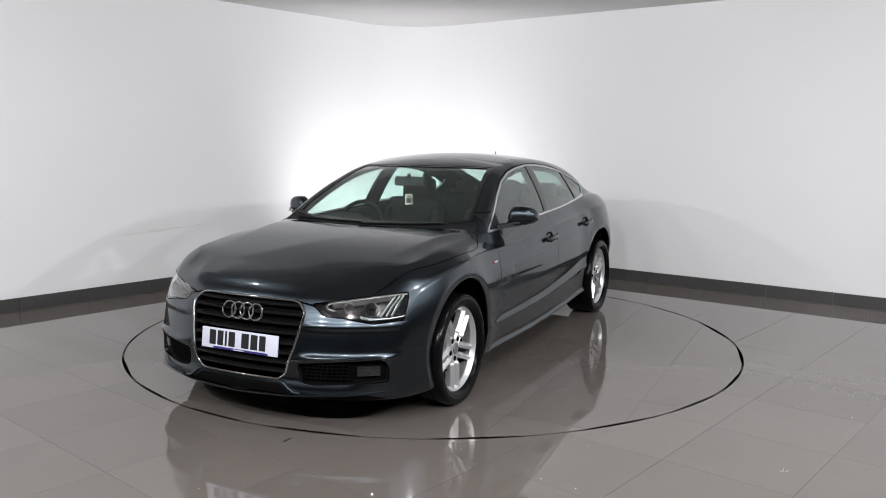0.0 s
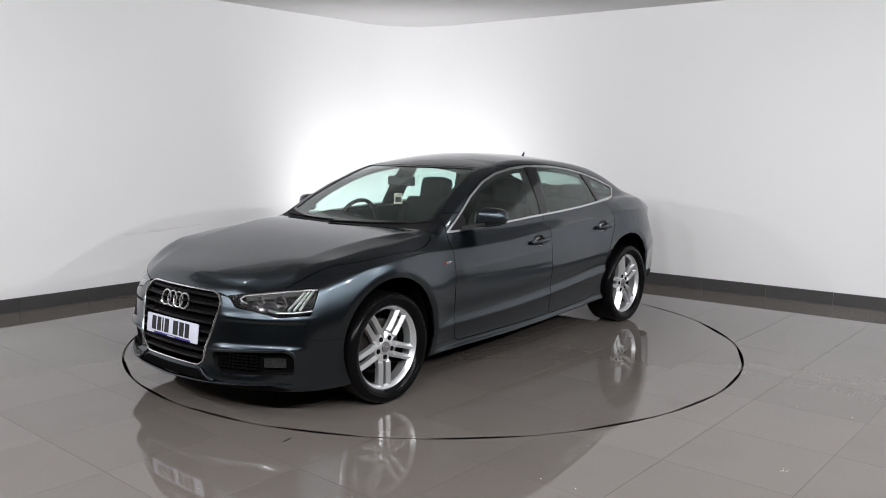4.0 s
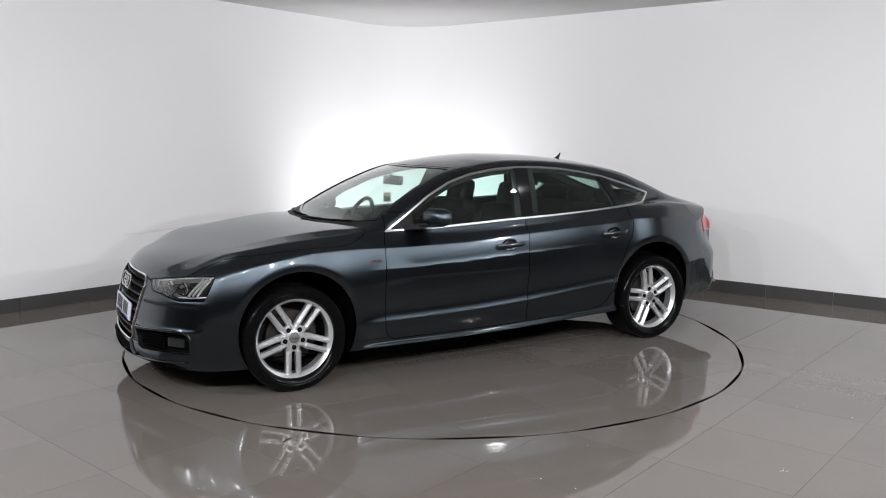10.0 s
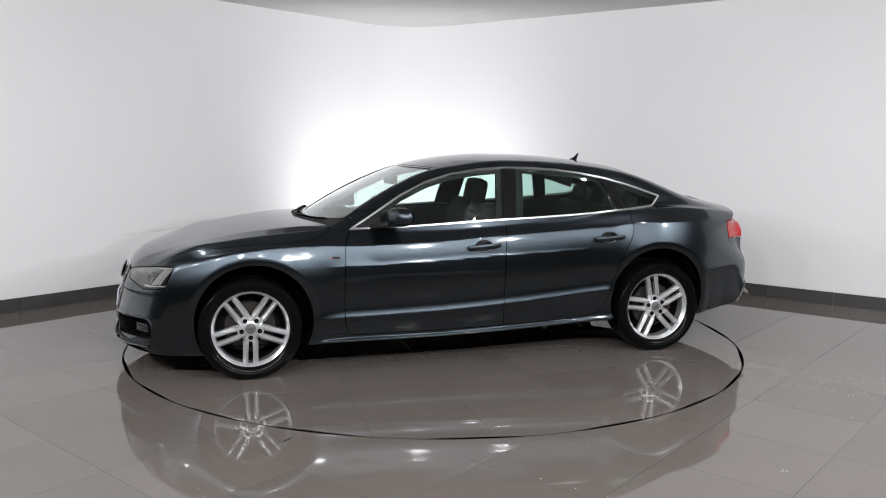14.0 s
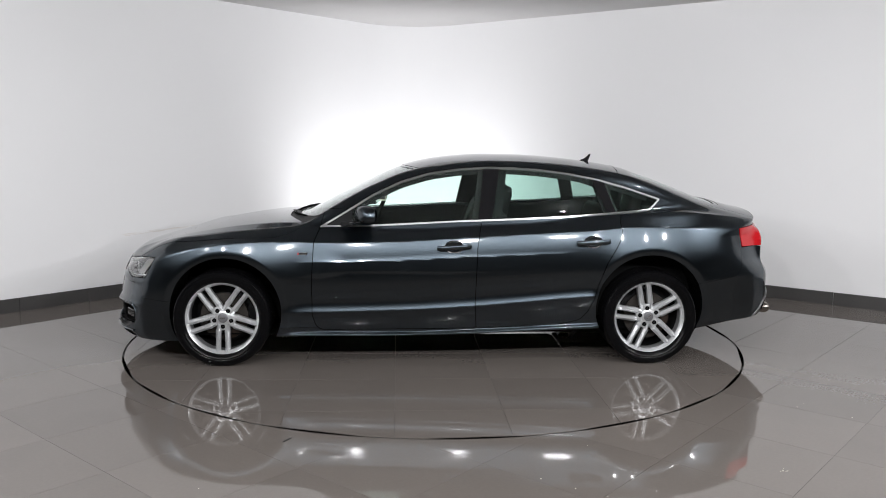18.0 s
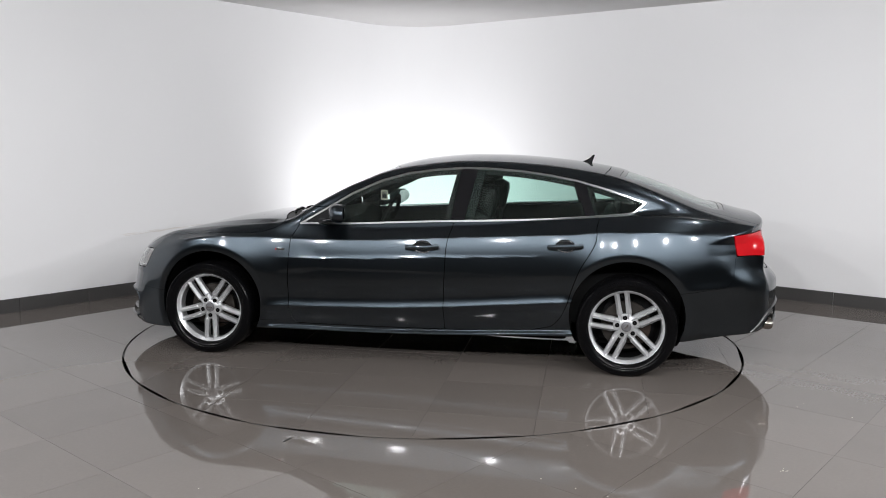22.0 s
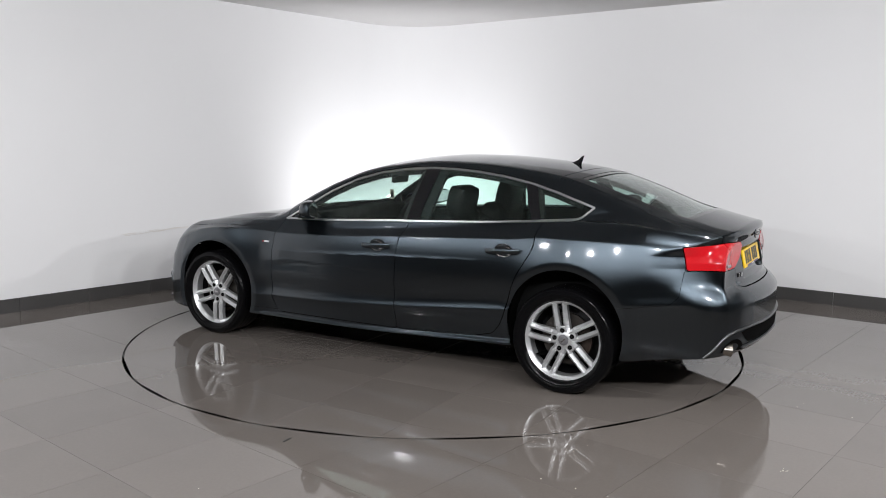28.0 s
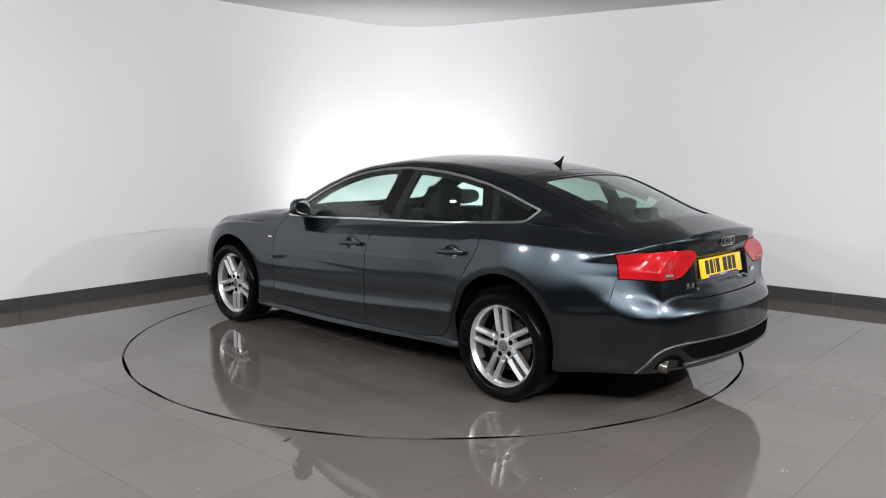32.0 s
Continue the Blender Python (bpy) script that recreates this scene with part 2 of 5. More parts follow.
def strip_tile(poly, radius):
    """A floor tile cut by the ring: a fan of small quads between ring and tile edge keeps its top flat."""
    n = len(poly)
    verts = [(*p, 0) for p in poly] + [(*p, -.010) for p in poly]
    bm = bmesh.new()
    vs = [bm.verts.new(v) for v in verts]
    bm.faces.new(vs[:n])
    for i in range(n):
        j = (i + 1) % n
        bm.faces.new((vs[i], vs[n + i], vs[n + j], vs[j]))
    bmesh.ops.triangulate(bm, faces=[f for f in bm.faces if len(f.verts) > 4], ngon_method="EAR_CLIP")
    bmesh.ops.recalc_face_normals(bm, faces=bm.faces)
    me = bpy.data.meshes.new("tile")
    bm.to_mesh(me)
    bm.free()
    me.materials.append(TILE)
    return me


TU = Vector((math.cos(radians(49)), math.sin(radians(49))))
TV = Vector((-TU.y, TU.x))
TILE_ORIGIN = Vector((-1.917, -2.271))
h_ = TILE_W / 2 - JOINT / 2
square = tile_mesh([(-h_, -h_), (h_, -h_), (h_, h_), (-h_, h_)])
for iu in range(-11, 16):
    for iv in range(-13, 12):
        c = TILE_ORIGIN + TU * (iu + .5) * TILE_W + TV * (iv + .5) * TILE_W
        if not (END_W.x - .2 < c.x < END_E.x + .2 and BACK_Y - .2 < c.y < 4.5):
            continue
        if (c - CORNER).dot(Vector((-DW.y, DW.x))) > .45 or (c - CORNER).dot(Vector((-DE.y, DE.x))) > .45:
            continue
        poly = [tuple(c + TU * a + TV * b) for a, b in ((-h_, -h_), (h_, -h_), (h_, h_), (-h_, h_))]
        shape, touched = ring_cut(poly, RING_OUT)
        if shape is None:
            continue
        if touched:
            part("tile", strip_tile(shape, RING_OUT), TILE, floor)
        else:
            ob = part("tile", square, TILE, floor)
            ob.matrix_basis = pose(c.x, c.y, 0, 0, 0, 49 + 90 * ((iu * 7 + iv * 3) % 4))

# the disc turns with the car; its tiles lie along the car's length
turntable = tagged(new("turntable"), "round tiled turntable set flush into the floor, turning slowly", "turntable")
bm = bmesh.new()
bmesh.ops.create_cone(bm, cap_ends=True, segments=160, radius1=RING_IN, radius2=RING_IN, depth=.10, matrix=pose(0, 0, -.0532))
part("deck", bm, GROUT, turntable)
ring_v, ring_f = [], []
for i in range(192):
    a = 2 * math.pi * i / 192
    for r, z in ((RING_OUT - .001, -.008), (RING_OUT - .001, -.0015), (RING_IN + .001, -.0015), (RING_IN + .001, -.011)):
        ring_v.append((r * math.cos(a), r * math.sin(a), z))
    j = (i + 1) % 192
    ring_f += [(4 * i + k, 4 * j + k, 4 * j + k + 1, 4 * i + k + 1) for k in range(3)]
part("edge_seal", mesh_from("edge_seal", ring_v, ring_f, RUBBER_RING, smooth=False), RUBBER_RING, turntable, "black rubber seal round the disc")


def inside_circle(poly, radius):
    n = 120
    out = poly
    for k in range(n):
        a = 2 * math.pi * k / n
        ca, sa = math.cos(a), math.sin(a)
        out = clip_poly(out, lambda p: radius - ca * p[0] - sa * p[1])
        if len(out) < 3:
            return None
    return out


for ix in range(-4, 5):
    for iy in range(-4, 4):
        cx, cy = ix * TILE_W, (iy + .5) * TILE_W
        poly = inside_circle([(cx - h_, cy - h_), (cx + h_, cy - h_), (cx + h_, cy + h_), (cx - h_, cy + h_)], RING_IN - .001)
        if poly:
            if math.hypot(abs(cx) + h_, abs(cy) + h_) < RING_IN - .002:
                ob = part("tile", square, TILE, turntable)
                ob.matrix_basis = pose(cx, cy, 0, 0, 0, 90 * ((ix * 5 + iy * 3) % 4))
            else:
                part("tile", tile_mesh(poly), TILE, turntable)

# skirting tiles along the two walls and round the corner
skirting = tagged(new("baseboard"), "dark grey tile skirting along the studio wall", "skirting", kind="structure")
line_ = [END_W + DW * .02] + [T_W] + ARC[1:-1] + [T_E] + [END_E - DE * .02]
length_ = [0.0]
for a, b in zip(line_, line_[1:]):
    length_.append(length_[-1] + (b - a).length)


def along(s):
    i = min(max(np.searchsorted(length_, s) - 1, 0), len(line_) - 2)
    t = (s - length_[i]) / (length_[i + 1] - length_[i])
    d = (line_[i + 1] - line_[i]).normalized()
    return line_[i] + (line_[i + 1] - line_[i]) * t, Vector((d.y, -d.x))


s0 = (Vector((-3.579, .729)) - line_[0]).dot(DW) % .60
while s0 < length_[-1] - .02:
    s1 = min(s0 + .60, length_[-1])
    ks = np.linspace(s0 + .002, s1 - .002, 9)
    verts, faces = [], []
    for s in ks:
        p, o = along(s)
        for d, z in ((.001, 0), (.012, 0), (.012, .1155), (.0095, .118), (.001, .118)):
            verts.append((*(p + o * d), z))
    for i in range(len(ks) - 1):
        faces += [(5 * i + k, 5 * i + (k + 1) % 5, 5 * i + 5 + (k + 1) % 5, 5 * i + 5 + k) for k in range(5)]
    faces += [(4, 3, 2, 1, 0), tuple(range(5 * len(ks) - 5, 5 * len(ks)))]
    bm = bmesh.new()
    vs = [bm.verts.new(v) for v in verts]
    for f in faces:
        bm.faces.new([vs[k] for k in f])
    part("tile", bm, SKIRT, skirting)
    s0 = s1


# ---------------------------------------------------------------- car shape
def table(pts, sigma, lo=-3.0, hi=3.0, step=0.005):
    """A smooth curve through the knots, in car metres."""
    pts = sorted(pts)
    g = np.arange(lo, hi + step, step)
    kx, ky = np.array([p[0] for p in pts]), np.array([p[1] for p in pts])
    h, d = np.diff(kx), np.diff(ky) / np.diff(kx)
    m = np.concatenate([[d[0]], np.where(d[1:] * d[:-1] > 0, (h[1:] + h[:-1]) * d[1:] * d[:-1] / (h[1:] * d[1:] + h[:-1] * d[:-1] + 1e-12 * np.sign(d[1:])), 0), [d[-1]]])
    i = np.clip(np.searchsorted(kx, g) - 1, 0, len(h) - 1)
    u = np.clip((g - kx[i]) / h[i], 0, 1)
    v = ky[i] * (1 + 2 * u) * (1 - u) ** 2 + ky[i + 1] * u * u * (3 - 2 * u) + h[i] * (m[i] * u * (1 - u) ** 2 - m[i + 1] * u * u * (1 - u))
    n = max(1, int(4 * sigma / step))
    k = np.exp(-0.5 * (np.arange(-n, n + 1) * step / sigma) ** 2)
    v = np.convolve(np.pad(v, n, mode="edge"), k / k.sum(), mode="valid")
    return lambda x: np.interp(x, g, v)


def smax(a, b, k):
    h = np.clip(0.5 + 0.5 * (a - b) / k, 0, 1)
    return b + (a - b) * h + k * h * (1 - h)


def smin(a, b, k):
    return -smax(-a, -b, k)


# shoulder crease height, widest half width, centre line of bonnet and tail, fender crown
CREASE_Z = table([(2.3, .60), (1.95, .685), (1.80, .735), (1.672, .766), (1.524, .797), (1.34, .816), (1.157, .822), (.974, .820), (.832, .817), (.609, .819),
                  (.243, .829), (-.122, .851), (-.487, .870), (-.852, .888), (-1.034, .896), (-1.4, .909), (-1.58, .909),
                  (-1.946, .903), (-2.4, .895)], .08)
WIDTH = table([(2.35, .55), (2.15, .685), (2.0, .765), (1.85, .832), (1.7, .882), (1.55, .914), (1.4, .926), (1.25, .912), (1.05, .884), (.88, .871), (.6, .8795), (.4, .8842), (.2, .8870),
               (0, .888), (-.25, .8868), (-.5, .8828), (-.7, .8775), (-.9, .870), (-1.15, .886), (-1.4, .917), (-1.6, .904), (-1.8, .863), (-2.0, .795),
               (-2.2, .71), (-2.4, .60)], .06)
DECK = table([(2.32, .60), (2.24, .655), (2.18, .695), (2.1, .733), (2.0, .765), (1.85, .801), (1.7, .836), (1.55, .868), (1.35, .903), (1.15, .928),
              (1.0, .942), (.8, .952), (.3, .955), (-.5, .975), (-1.2, 1.0), (-1.6, 1.03), (-2.0, 1.04), (-2.13, 1.022),
              (-2.259, 1.000), (-2.34, .992), (-2.45, .985)], .03)
FENDER = table([(2.25, .58), (2.05, .675), (1.943, .735), (1.865, .780), (1.769, .818), (1.579, .848), (1.389, .874), (1.199, .889), (1.01, .902), (.859, .914),
                (.6, .925), (.2, .934), (-.3, .955), (-.9, .985), (-1.3, 1.01), (-1.6, 1.015), (-1.85, .995), (-2.1, .965),
                (-2.25, .945), (-2.4, .92)], .04)
ROOF = table([(2.6, -.2), (1.6, .58), (.937, .958), (.723, 1.081), (.51, 1.184), (.298, 1.280), (.086, 1.337), (-.125, 1.366), (-.336, 1.379), (-.548, 1.377),
              (-.759, 1.366), (-.971, 1.347), (-1.183, 1.320), (-1.333, 1.294), (-1.439, 1.267), (-1.611, 1.211), (-1.827, 1.127),
              (-2.044, 1.041), (-2.5, .85)], .045)
BELT_Y = table([(1.3, .70), (.9, .755), (.766, .770), (.4, .785), (0, .79), (-.5, .785), (-1.0, .755), (-1.3, .728), (-1.5, .690), (-1.8, .640), (-2.1, .59), (-2.4, .54)], .08)
BELT_Z = table([(1.0, .90), (.784, .903), (.254, .918), (-.123, .938), (-.5, .951), (-.877, .970), (-1.253, 1.0), (-1.6, 1.03), (-2.2, 1.03)], .06)
GUTTER_Y = table([(1.2, .56), (.6, .575), (.2, .585), (-.4, .59), (-.9, .562), (-1.3, .508), (-1.7, .470), (-2.2, .44)], .08)
NOSE = table([(.12, -.16), (.15, -.075), (.175, -.035), (.195, -.016), (.218, -.008), (.245, -.014), (.283, -.026), (.364, -.018), (.40, -.026), (.445, -.036), (.506, -.049), (.574, -.066),
              (.64, -.097), (.69, -.128), (.75, -.19), (.9, -.5)], .008, 0, 1.6)
TAIL = table([(.12, .60), (.16, .40), (.20, .24), (.245, .075), (.285, .045), (.326, .01), (.409, 0), (.49, 0), (.532, 0), (.575, .001), (.590, .003), (.603, .011), (.62, .024), (.64, .044), (.655, .068), (.668, .088), (.734, .104), (.80, .121), (.862, .137), (.905, .133), (.935, .119), (.955, .111), (.975, .115), (.99, .130), (1.01, .165), (1.1, .4)], .005, 0, 1.6)
TAIL_SOFT = table([(.12, .60), (.16, .40), (.20, .24), (.245, .075), (.285, .045), (.326, .01), (.409, .002), (.49, .002), (.555, .003), (.575, .008), (.595, .018), (.615, .031), (.64, .050), (.665, .070), (.695, .090), (.734, .104), (.80, .121), (.862, .137), (.905, .133), (.935, .119), (.955, .111), (.975, .115),
                   (.99, .130), (1.01, .165), (1.1, .4)], .009, 0, 1.6)
# body side below the crease: how far it stands in from the widest line, by height below (+) the crease
SIDE = table([(-.10, .12), (-.02, .043), (0, .036), (.03, .0268), (.07, .0170), (.11, .0100), (.16, .0045), (.22, .001), (.26, 0), (.30, .0025), (.320, .0060), (.345, .0105), (.370, .0120), (.392, .0095), (.412, .0045), (.427, .000), (.440, .0045),
              (.50, .019), (.57, .028), (.600, .029), (.612, .012), (.632, .013), (.645, .04), (.70, .10)], .0045, -1, 1.5)
PLAIN = table([(-.10, .13), (-.02, .053), (0, .046), (.05, .0305), (.10, .0170), (.15, .0075), (.20, .002), (.24, 0), (.32, .0005), (.40, .001), (.50, .002), (.56, .006), (.62, .02), (.72, .09)], .008, -1, 1.5)
PLAIN_BACK = table([(-.10, .145), (-.02, .067), (0, .060), (.05, .0450), (.10, .0318), (.16, .0185), (.22, .0088), (.28, .0028), (.34, 0), (.37, .0010), (.45, .004), (.55, .008), (.61, .018), (.72, .09)], .006, -1, 1.5)
DOOR_Z = table([(1.2, .345), (.836, .354), (.243, .371), (-.312, .402), (-.866, .445), (-1.1, .460)], .06)
SILL_Z = table([(1.1, .208), (.243, .210), (-.315, .228), (-.872, .252), (-1.1, .262)], .06)
FLARE = table([(.10, 0), (.161, 0), (.19, .012), (.218, .018), (.245, .0085), (.283, -.005), (.364, 0), (.5, 0)], .008, 0, 1.6)
LEDGE = table([(.20, 0), (.33, 0), (.370, .0), (.382, .010), (.393, .0105), (.404, .003), (.42, 0), (.45, 0), (.52, 0), (.543, .006), (.553, .006), (.563, .002), (.58, 0), (.62, 0)], .004, 0, 1.6)
RIDGE_Y = table([(.9, .675), (1.08, .65), (1.343, .608), (1.613, .574), (1.83, .525), (2.009, .465), (2.2, .38)], .05)
HOOD_SPAN = table([(.85, 0), (1.15, 1), (2.4, 1)], .05)
BOTTOM = table([(2.35, .195), (2.25, .180), (2.15, .170), (2.0, .163), (1.85, .163), (1.7, .165), (1.1, .19), (.9, .192), (0, .203), (-.9, .232), (-1.1, .235), (-1.75, .225),
                (-1.9, .245), (-2.1, .27), (-2.5, .30)], .03)
CREASE_SPAN = table([(1.10, 0), (.80, 1), (-.98, 1), (-1.22, 0)], .03)
BOW = table([(1.4, .20), (.5, .20), (.1, .12), (-.3, 0), (-.9, 0), (-1.3, -.12), (-1.6, -.20), (-2.3, -.22)], .10)
BLEND = table([(2.3, .05), (1.9, .035), (1.6, .016), (1.0, .004), (-1.2, .004), (-1.6, .006), (-1.85, .018), (-2.05, .032), (-2.3, .03)], .08)
HIND_EDGE = table([(-.40, .034), (-.20, .020), (-.06, .0090), (-.020, .0040), (-.004, .0010), (.006, 0), (.03, .0020), (.06, .0042), (.09, .0040), (.13, .0015), (.18, 0), (.5, 0)], .006, -1, 1)
TAIL_LINE = table([(-1.5, .53), (-1.78, .556), (-1.985, .576), (-2.2, .590), (-2.5, .595)], .05)


def body(x, y, z):
    """Signed shape function of the car's outer skin, negative inside; y is taken as positive."""
    y = np.abs(y)
    cz = CREASE_Z(x)
    drop = cz - z
    w = CREASE_SPAN(x)
    dz, sz = DOOR_Z(x), SILL_Z(x)
    stage = np.where(z > dz, drop * .427 / (cz - dz), .427 + (dz - z) * .185 / (dz - sz))
    inset = w * SIDE(stage) + (1 - w) * np.where(x > 0, PLAIN(drop), PLAIN_BACK(drop))
    back = np.clip((-1.70 - x) / .15, 0, 1)
    inset = inset + back * (1 - np.clip((-2.0 - x) / .16, 0, 1)) * HIND_EDGE(z - TAIL_LINE(x))
    # the skin turns in round the wheel arches
    for cx, cz_, cr in ((1.400, .356, .360), (-1.397, .376, .361)):
        lip = np.clip(1 - (np.hypot(x - cx, z - cz_) - cr) / .05, 0, 1)
        inset = inset + .011 * lip ** 1.6
    side = y - (WIDTH(x) + .018 - inset)
    yt = WIDTH(x) - .022 - .007 * (1 - w)
    # top of the lower body: a crown from the middle over the fender line down to the crease
    zf, zc = FENDER(x), DECK(x)
    yf = np.minimum(.72, yt - .10)
    a = np.clip(y / yf, 0, 1)
    ac = np.clip(RIDGE_Y(x) / yf, .3, .93)
    plain = .55 * a * a + .45 * a ** 4
    ramp_ = np.where(a < ac - .02, 0, np.where(a > ac + .02, a - ac, (a - ac + .02) ** 2 / .08))
    ridge = .30 * np.minimum(a / ac, 1) ** 2 + .70 / (1 - ac) * ramp_
    inner = zc + (zf - zc) * (plain + HOOD_SPAN(x) * (ridge - plain))
    b = np.maximum(y - yf, 0) / np.maximum(yt - yf, .05)
    s0 = (zf - zc) * 2.9 / yf * (yt - yf)
    b = np.clip(b, 0, 1.6)
    m1 = .85 * (cz - zf)
    outer = np.where(b < 1, zf * (1 - b * b * (3 - 2 * b)) + cz * b * b * (3 - 2 * b) + s0 * b * (1 - b) ** 2 - m1 * b * b * (1 - b), cz + m1 * (b - 1))
    top = z - np.where(y < yf, inner, outer)
    nose = x - (2.277 + NOSE(z) - FLARE(z) * np.clip((y - .60) / .14, 0, 1) + LEDGE(z) * np.clip((y - .35) / .07, 0, 1) * np.clip((.90 - y) / .12, 0, 1) - .20 * y ** 2 - .36 * y ** 4)
    plate_bay = np.clip((.315 - y) / .03, 0, 1) * np.clip((z - .690) / .025, 0, 1) * np.clip((.872 - z) / .02, 0, 1)
    turn = np.clip((y - .45) / .25, 0, 1)
    tail = (-2.420 + TAIL(z) * (1 - turn) + TAIL_SOFT(z) * turn + .040 * plate_bay + .20 * y ** 2 + (.36 - .08 * np.clip((.78 - z) / .20, 0, 1)) * y ** 4) - x
    floor_ = BOTTOM(x) - z
    low = smax(side, top, BLEND(x))
    low = smax(low, nose, .03)
    low = smax(low, tail, .012 - .006 * np.clip((z - .93) / .02, 0, 1) + .12 * np.clip((y - .55) / .2, 0, 1) * np.clip((.93 - z) / .08, 0, 1) * (1 - .40 * np.clip((.78 - z) / .20, 0, 1)))
    low = smax(low, floor_, .012)
    # cabin
    t = np.clip((z - BELT_Z(x)) / .36, -.6, 1.3)
    ws = BELT_Y(x) + (GUTTER_Y(x) - BELT_Y(x)) * (.72 * t + .28 * t * np.abs(t))
    cabin = smax((y - ws) * .9, (z - ROOF(x + BOW(x) * y * y) + .055 * (y / .6) ** 2 * np.clip((.5 - x) / .5, .05, 1)) * .9, .055)
    cabin = smax(smax(cabin, -2.25 - x, .02), .62 - z, .02)
    return smin(low, cabin, .012 + .05 * np.clip((-1.35 - x) / .3, 0, 1) + .03 * np.clip((x - .62) / .15, 0, 1))


def slope(x, y, z, e=.0015):
    g = np.stack([body(x + e, y, z) - body(x - e, y, z), body(x, y + e, z) - body(x, y - e, z), body(x, y, z + e) - body(x, y, z - e)], -1)
    return g / (2 * e)


def unit(v):
    return v / np.maximum(np.linalg.norm(v, axis=-1, keepdims=True), 1e-9)


def skin(step):
    """The half of the skin at y > 0, by surface nets: points, normals, triangles."""
    xs, ys, zs = np.arange(-2.5, 2.36, step), np.arange(-step, .98, step), np.arange(.08, 1.43, step)
    f = np.empty((len(xs), len(ys), len(zs)))
    Y, Z = np.meshgrid(ys, zs, indexing="ij")
    for i in range(0, len(xs), 16):
        n = min(16, len(xs) - i)
        X = np.repeat(xs[i:i + n], Y.size)
        f[i:i + n] = body(X, np.tile(Y.ravel(), n), np.tile(Z.ravel(), n)).reshape(n, *Y.shape)
    inside = f < 0
    c = np.zeros(tuple(s - 1 for s in f.shape), int)
    for o in np.ndindex(2, 2, 2):
        c += inside[o[0]:f.shape[0] - 1 + o[0], o[1]:f.shape[1] - 1 + o[1], o[2]:f.shape[2] - 1 + o[2]]
    act = (c > 0) & (c < 8)
    num = np.full(c.shape, -1)
    num[act] = np.arange(act.sum())
    cell = np.argwhere(act)
    acc, cnt = np.zeros((len(cell), 3)), np.zeros(len(cell))
    corners = list(np.ndindex(2, 2, 2))
    for a in corners:
        for b in corners:
            if a < b and sum(abs(p - q) for p, q in zip(a, b)) == 1:
                fa, fb = f[tuple((cell + a).T)], f[tuple((cell + b).T)]
                hit = (fa < 0) != (fb < 0)
                t = np.where(hit, fa / np.where(hit, fa - fb, 1), 0)
                acc[hit] += (np.array(a) + t[:, None] * (np.array(b) - np.array(a)))[hit]
                cnt[hit] += 1
    p = np.array([xs[0], ys[0], zs[0]]) + step * (cell + acc / cnt[:, None])
    quads = []
    for ax in range(3):
        o, u = [(ax + 1) % 3, (ax + 2) % 3], np.eye(3, dtype=int)
        hi = [slice(0, s) for s in f.shape]
        lo = list(hi)
        lo[ax], hi[ax] = slice(0, f.shape[ax] - 1), slice(1, f.shape[ax])
        edge = np.argwhere(inside[tuple(lo)] != inside[tuple(hi)])
        ok = (edge[:, o[0]] > 0) & (edge[:, o[1]] > 0) & (edge[:, o[0]] < f.shape[o[0]] - 1) & (edge[:, o[1]] < f.shape[o[1]] - 1)
        edge = edge[ok]
        flip = inside[tuple(edge.T)]
        q = np.stack([num[tuple((edge - d).T)] for d in (0 * u[0], u[o[0]], u[o[0]] + u[o[1]], u[o[1]])], 1)
        quads.append(np.where(flip[:, None], q, q[:, ::-1]))
    q = np.concatenate(quads)
    for _ in range(3):
        v, g = body(*p.T), slope(*p.T)
        p = p - (v / np.maximum((g * g).sum(1), .05))[:, None] * g * .9
    q = q[~(p[q][:, :, 1] < -step * .3).all(1)]
    p[p[:, 1] < step * .45, 1] = np.where(True, 0, 0)
    n = unit(slope(*p.T))
    n[p[:, 1] == 0, 1] = 0
    return p, unit(n), np.concatenate([q[:, [0, 1, 2]], q[:, [0, 2, 3]]])


# ---- cutting the skin into panels ----
def outline(pts, p):
    """Signed distance from points to a closed outline, negative inside."""
    a = np.array(pts, float)
    b = np.roll(a, -1, 0)
    best, inside = np.full(len(p), 1e9), np.zeros(len(p), bool)
    for (ax, ay), (bx, by) in zip(a, b):
        dx, dy = bx - ax, by - ay
        t = np.clip(((p[:, 0] - ax) * dx + (p[:, 1] - ay) * dy) / (dx * dx + dy * dy), 0, 1)
        best = np.minimum(best, np.hypot(p[:, 0] - ax - t * dx, p[:, 1] - ay - t * dy))
        cross = (ay > p[:, 1]) != (by > p[:, 1])
        if cross.any():
            inside ^= cross & (p[:, 0] < ax + (p[:, 1] - ay) / (by - ay if by != ay else 1e-9) * dx)
    return np.where(inside, -best, best)


def rounded(pts, r=.02, n=5):
    """The outline with its corners rounded."""
    out = []
    for i, p in enumerate(pts):
        p, a, b = np.array(p), np.array(pts[i - 1]), np.array(pts[(i + 1) % len(pts)])
        la, lb = np.linalg.norm(a - p), np.linalg.norm(b - p)
        k = min(r, la * .45, lb * .45)
        s, e = p + (a - p) / la * k, p + (b - p) / lb * k
        out += [tuple((1 - t) ** 2 * s + 2 * t * (1 - t) * p + t * t * e) for t in np.linspace(0, 1, n)]
    return out


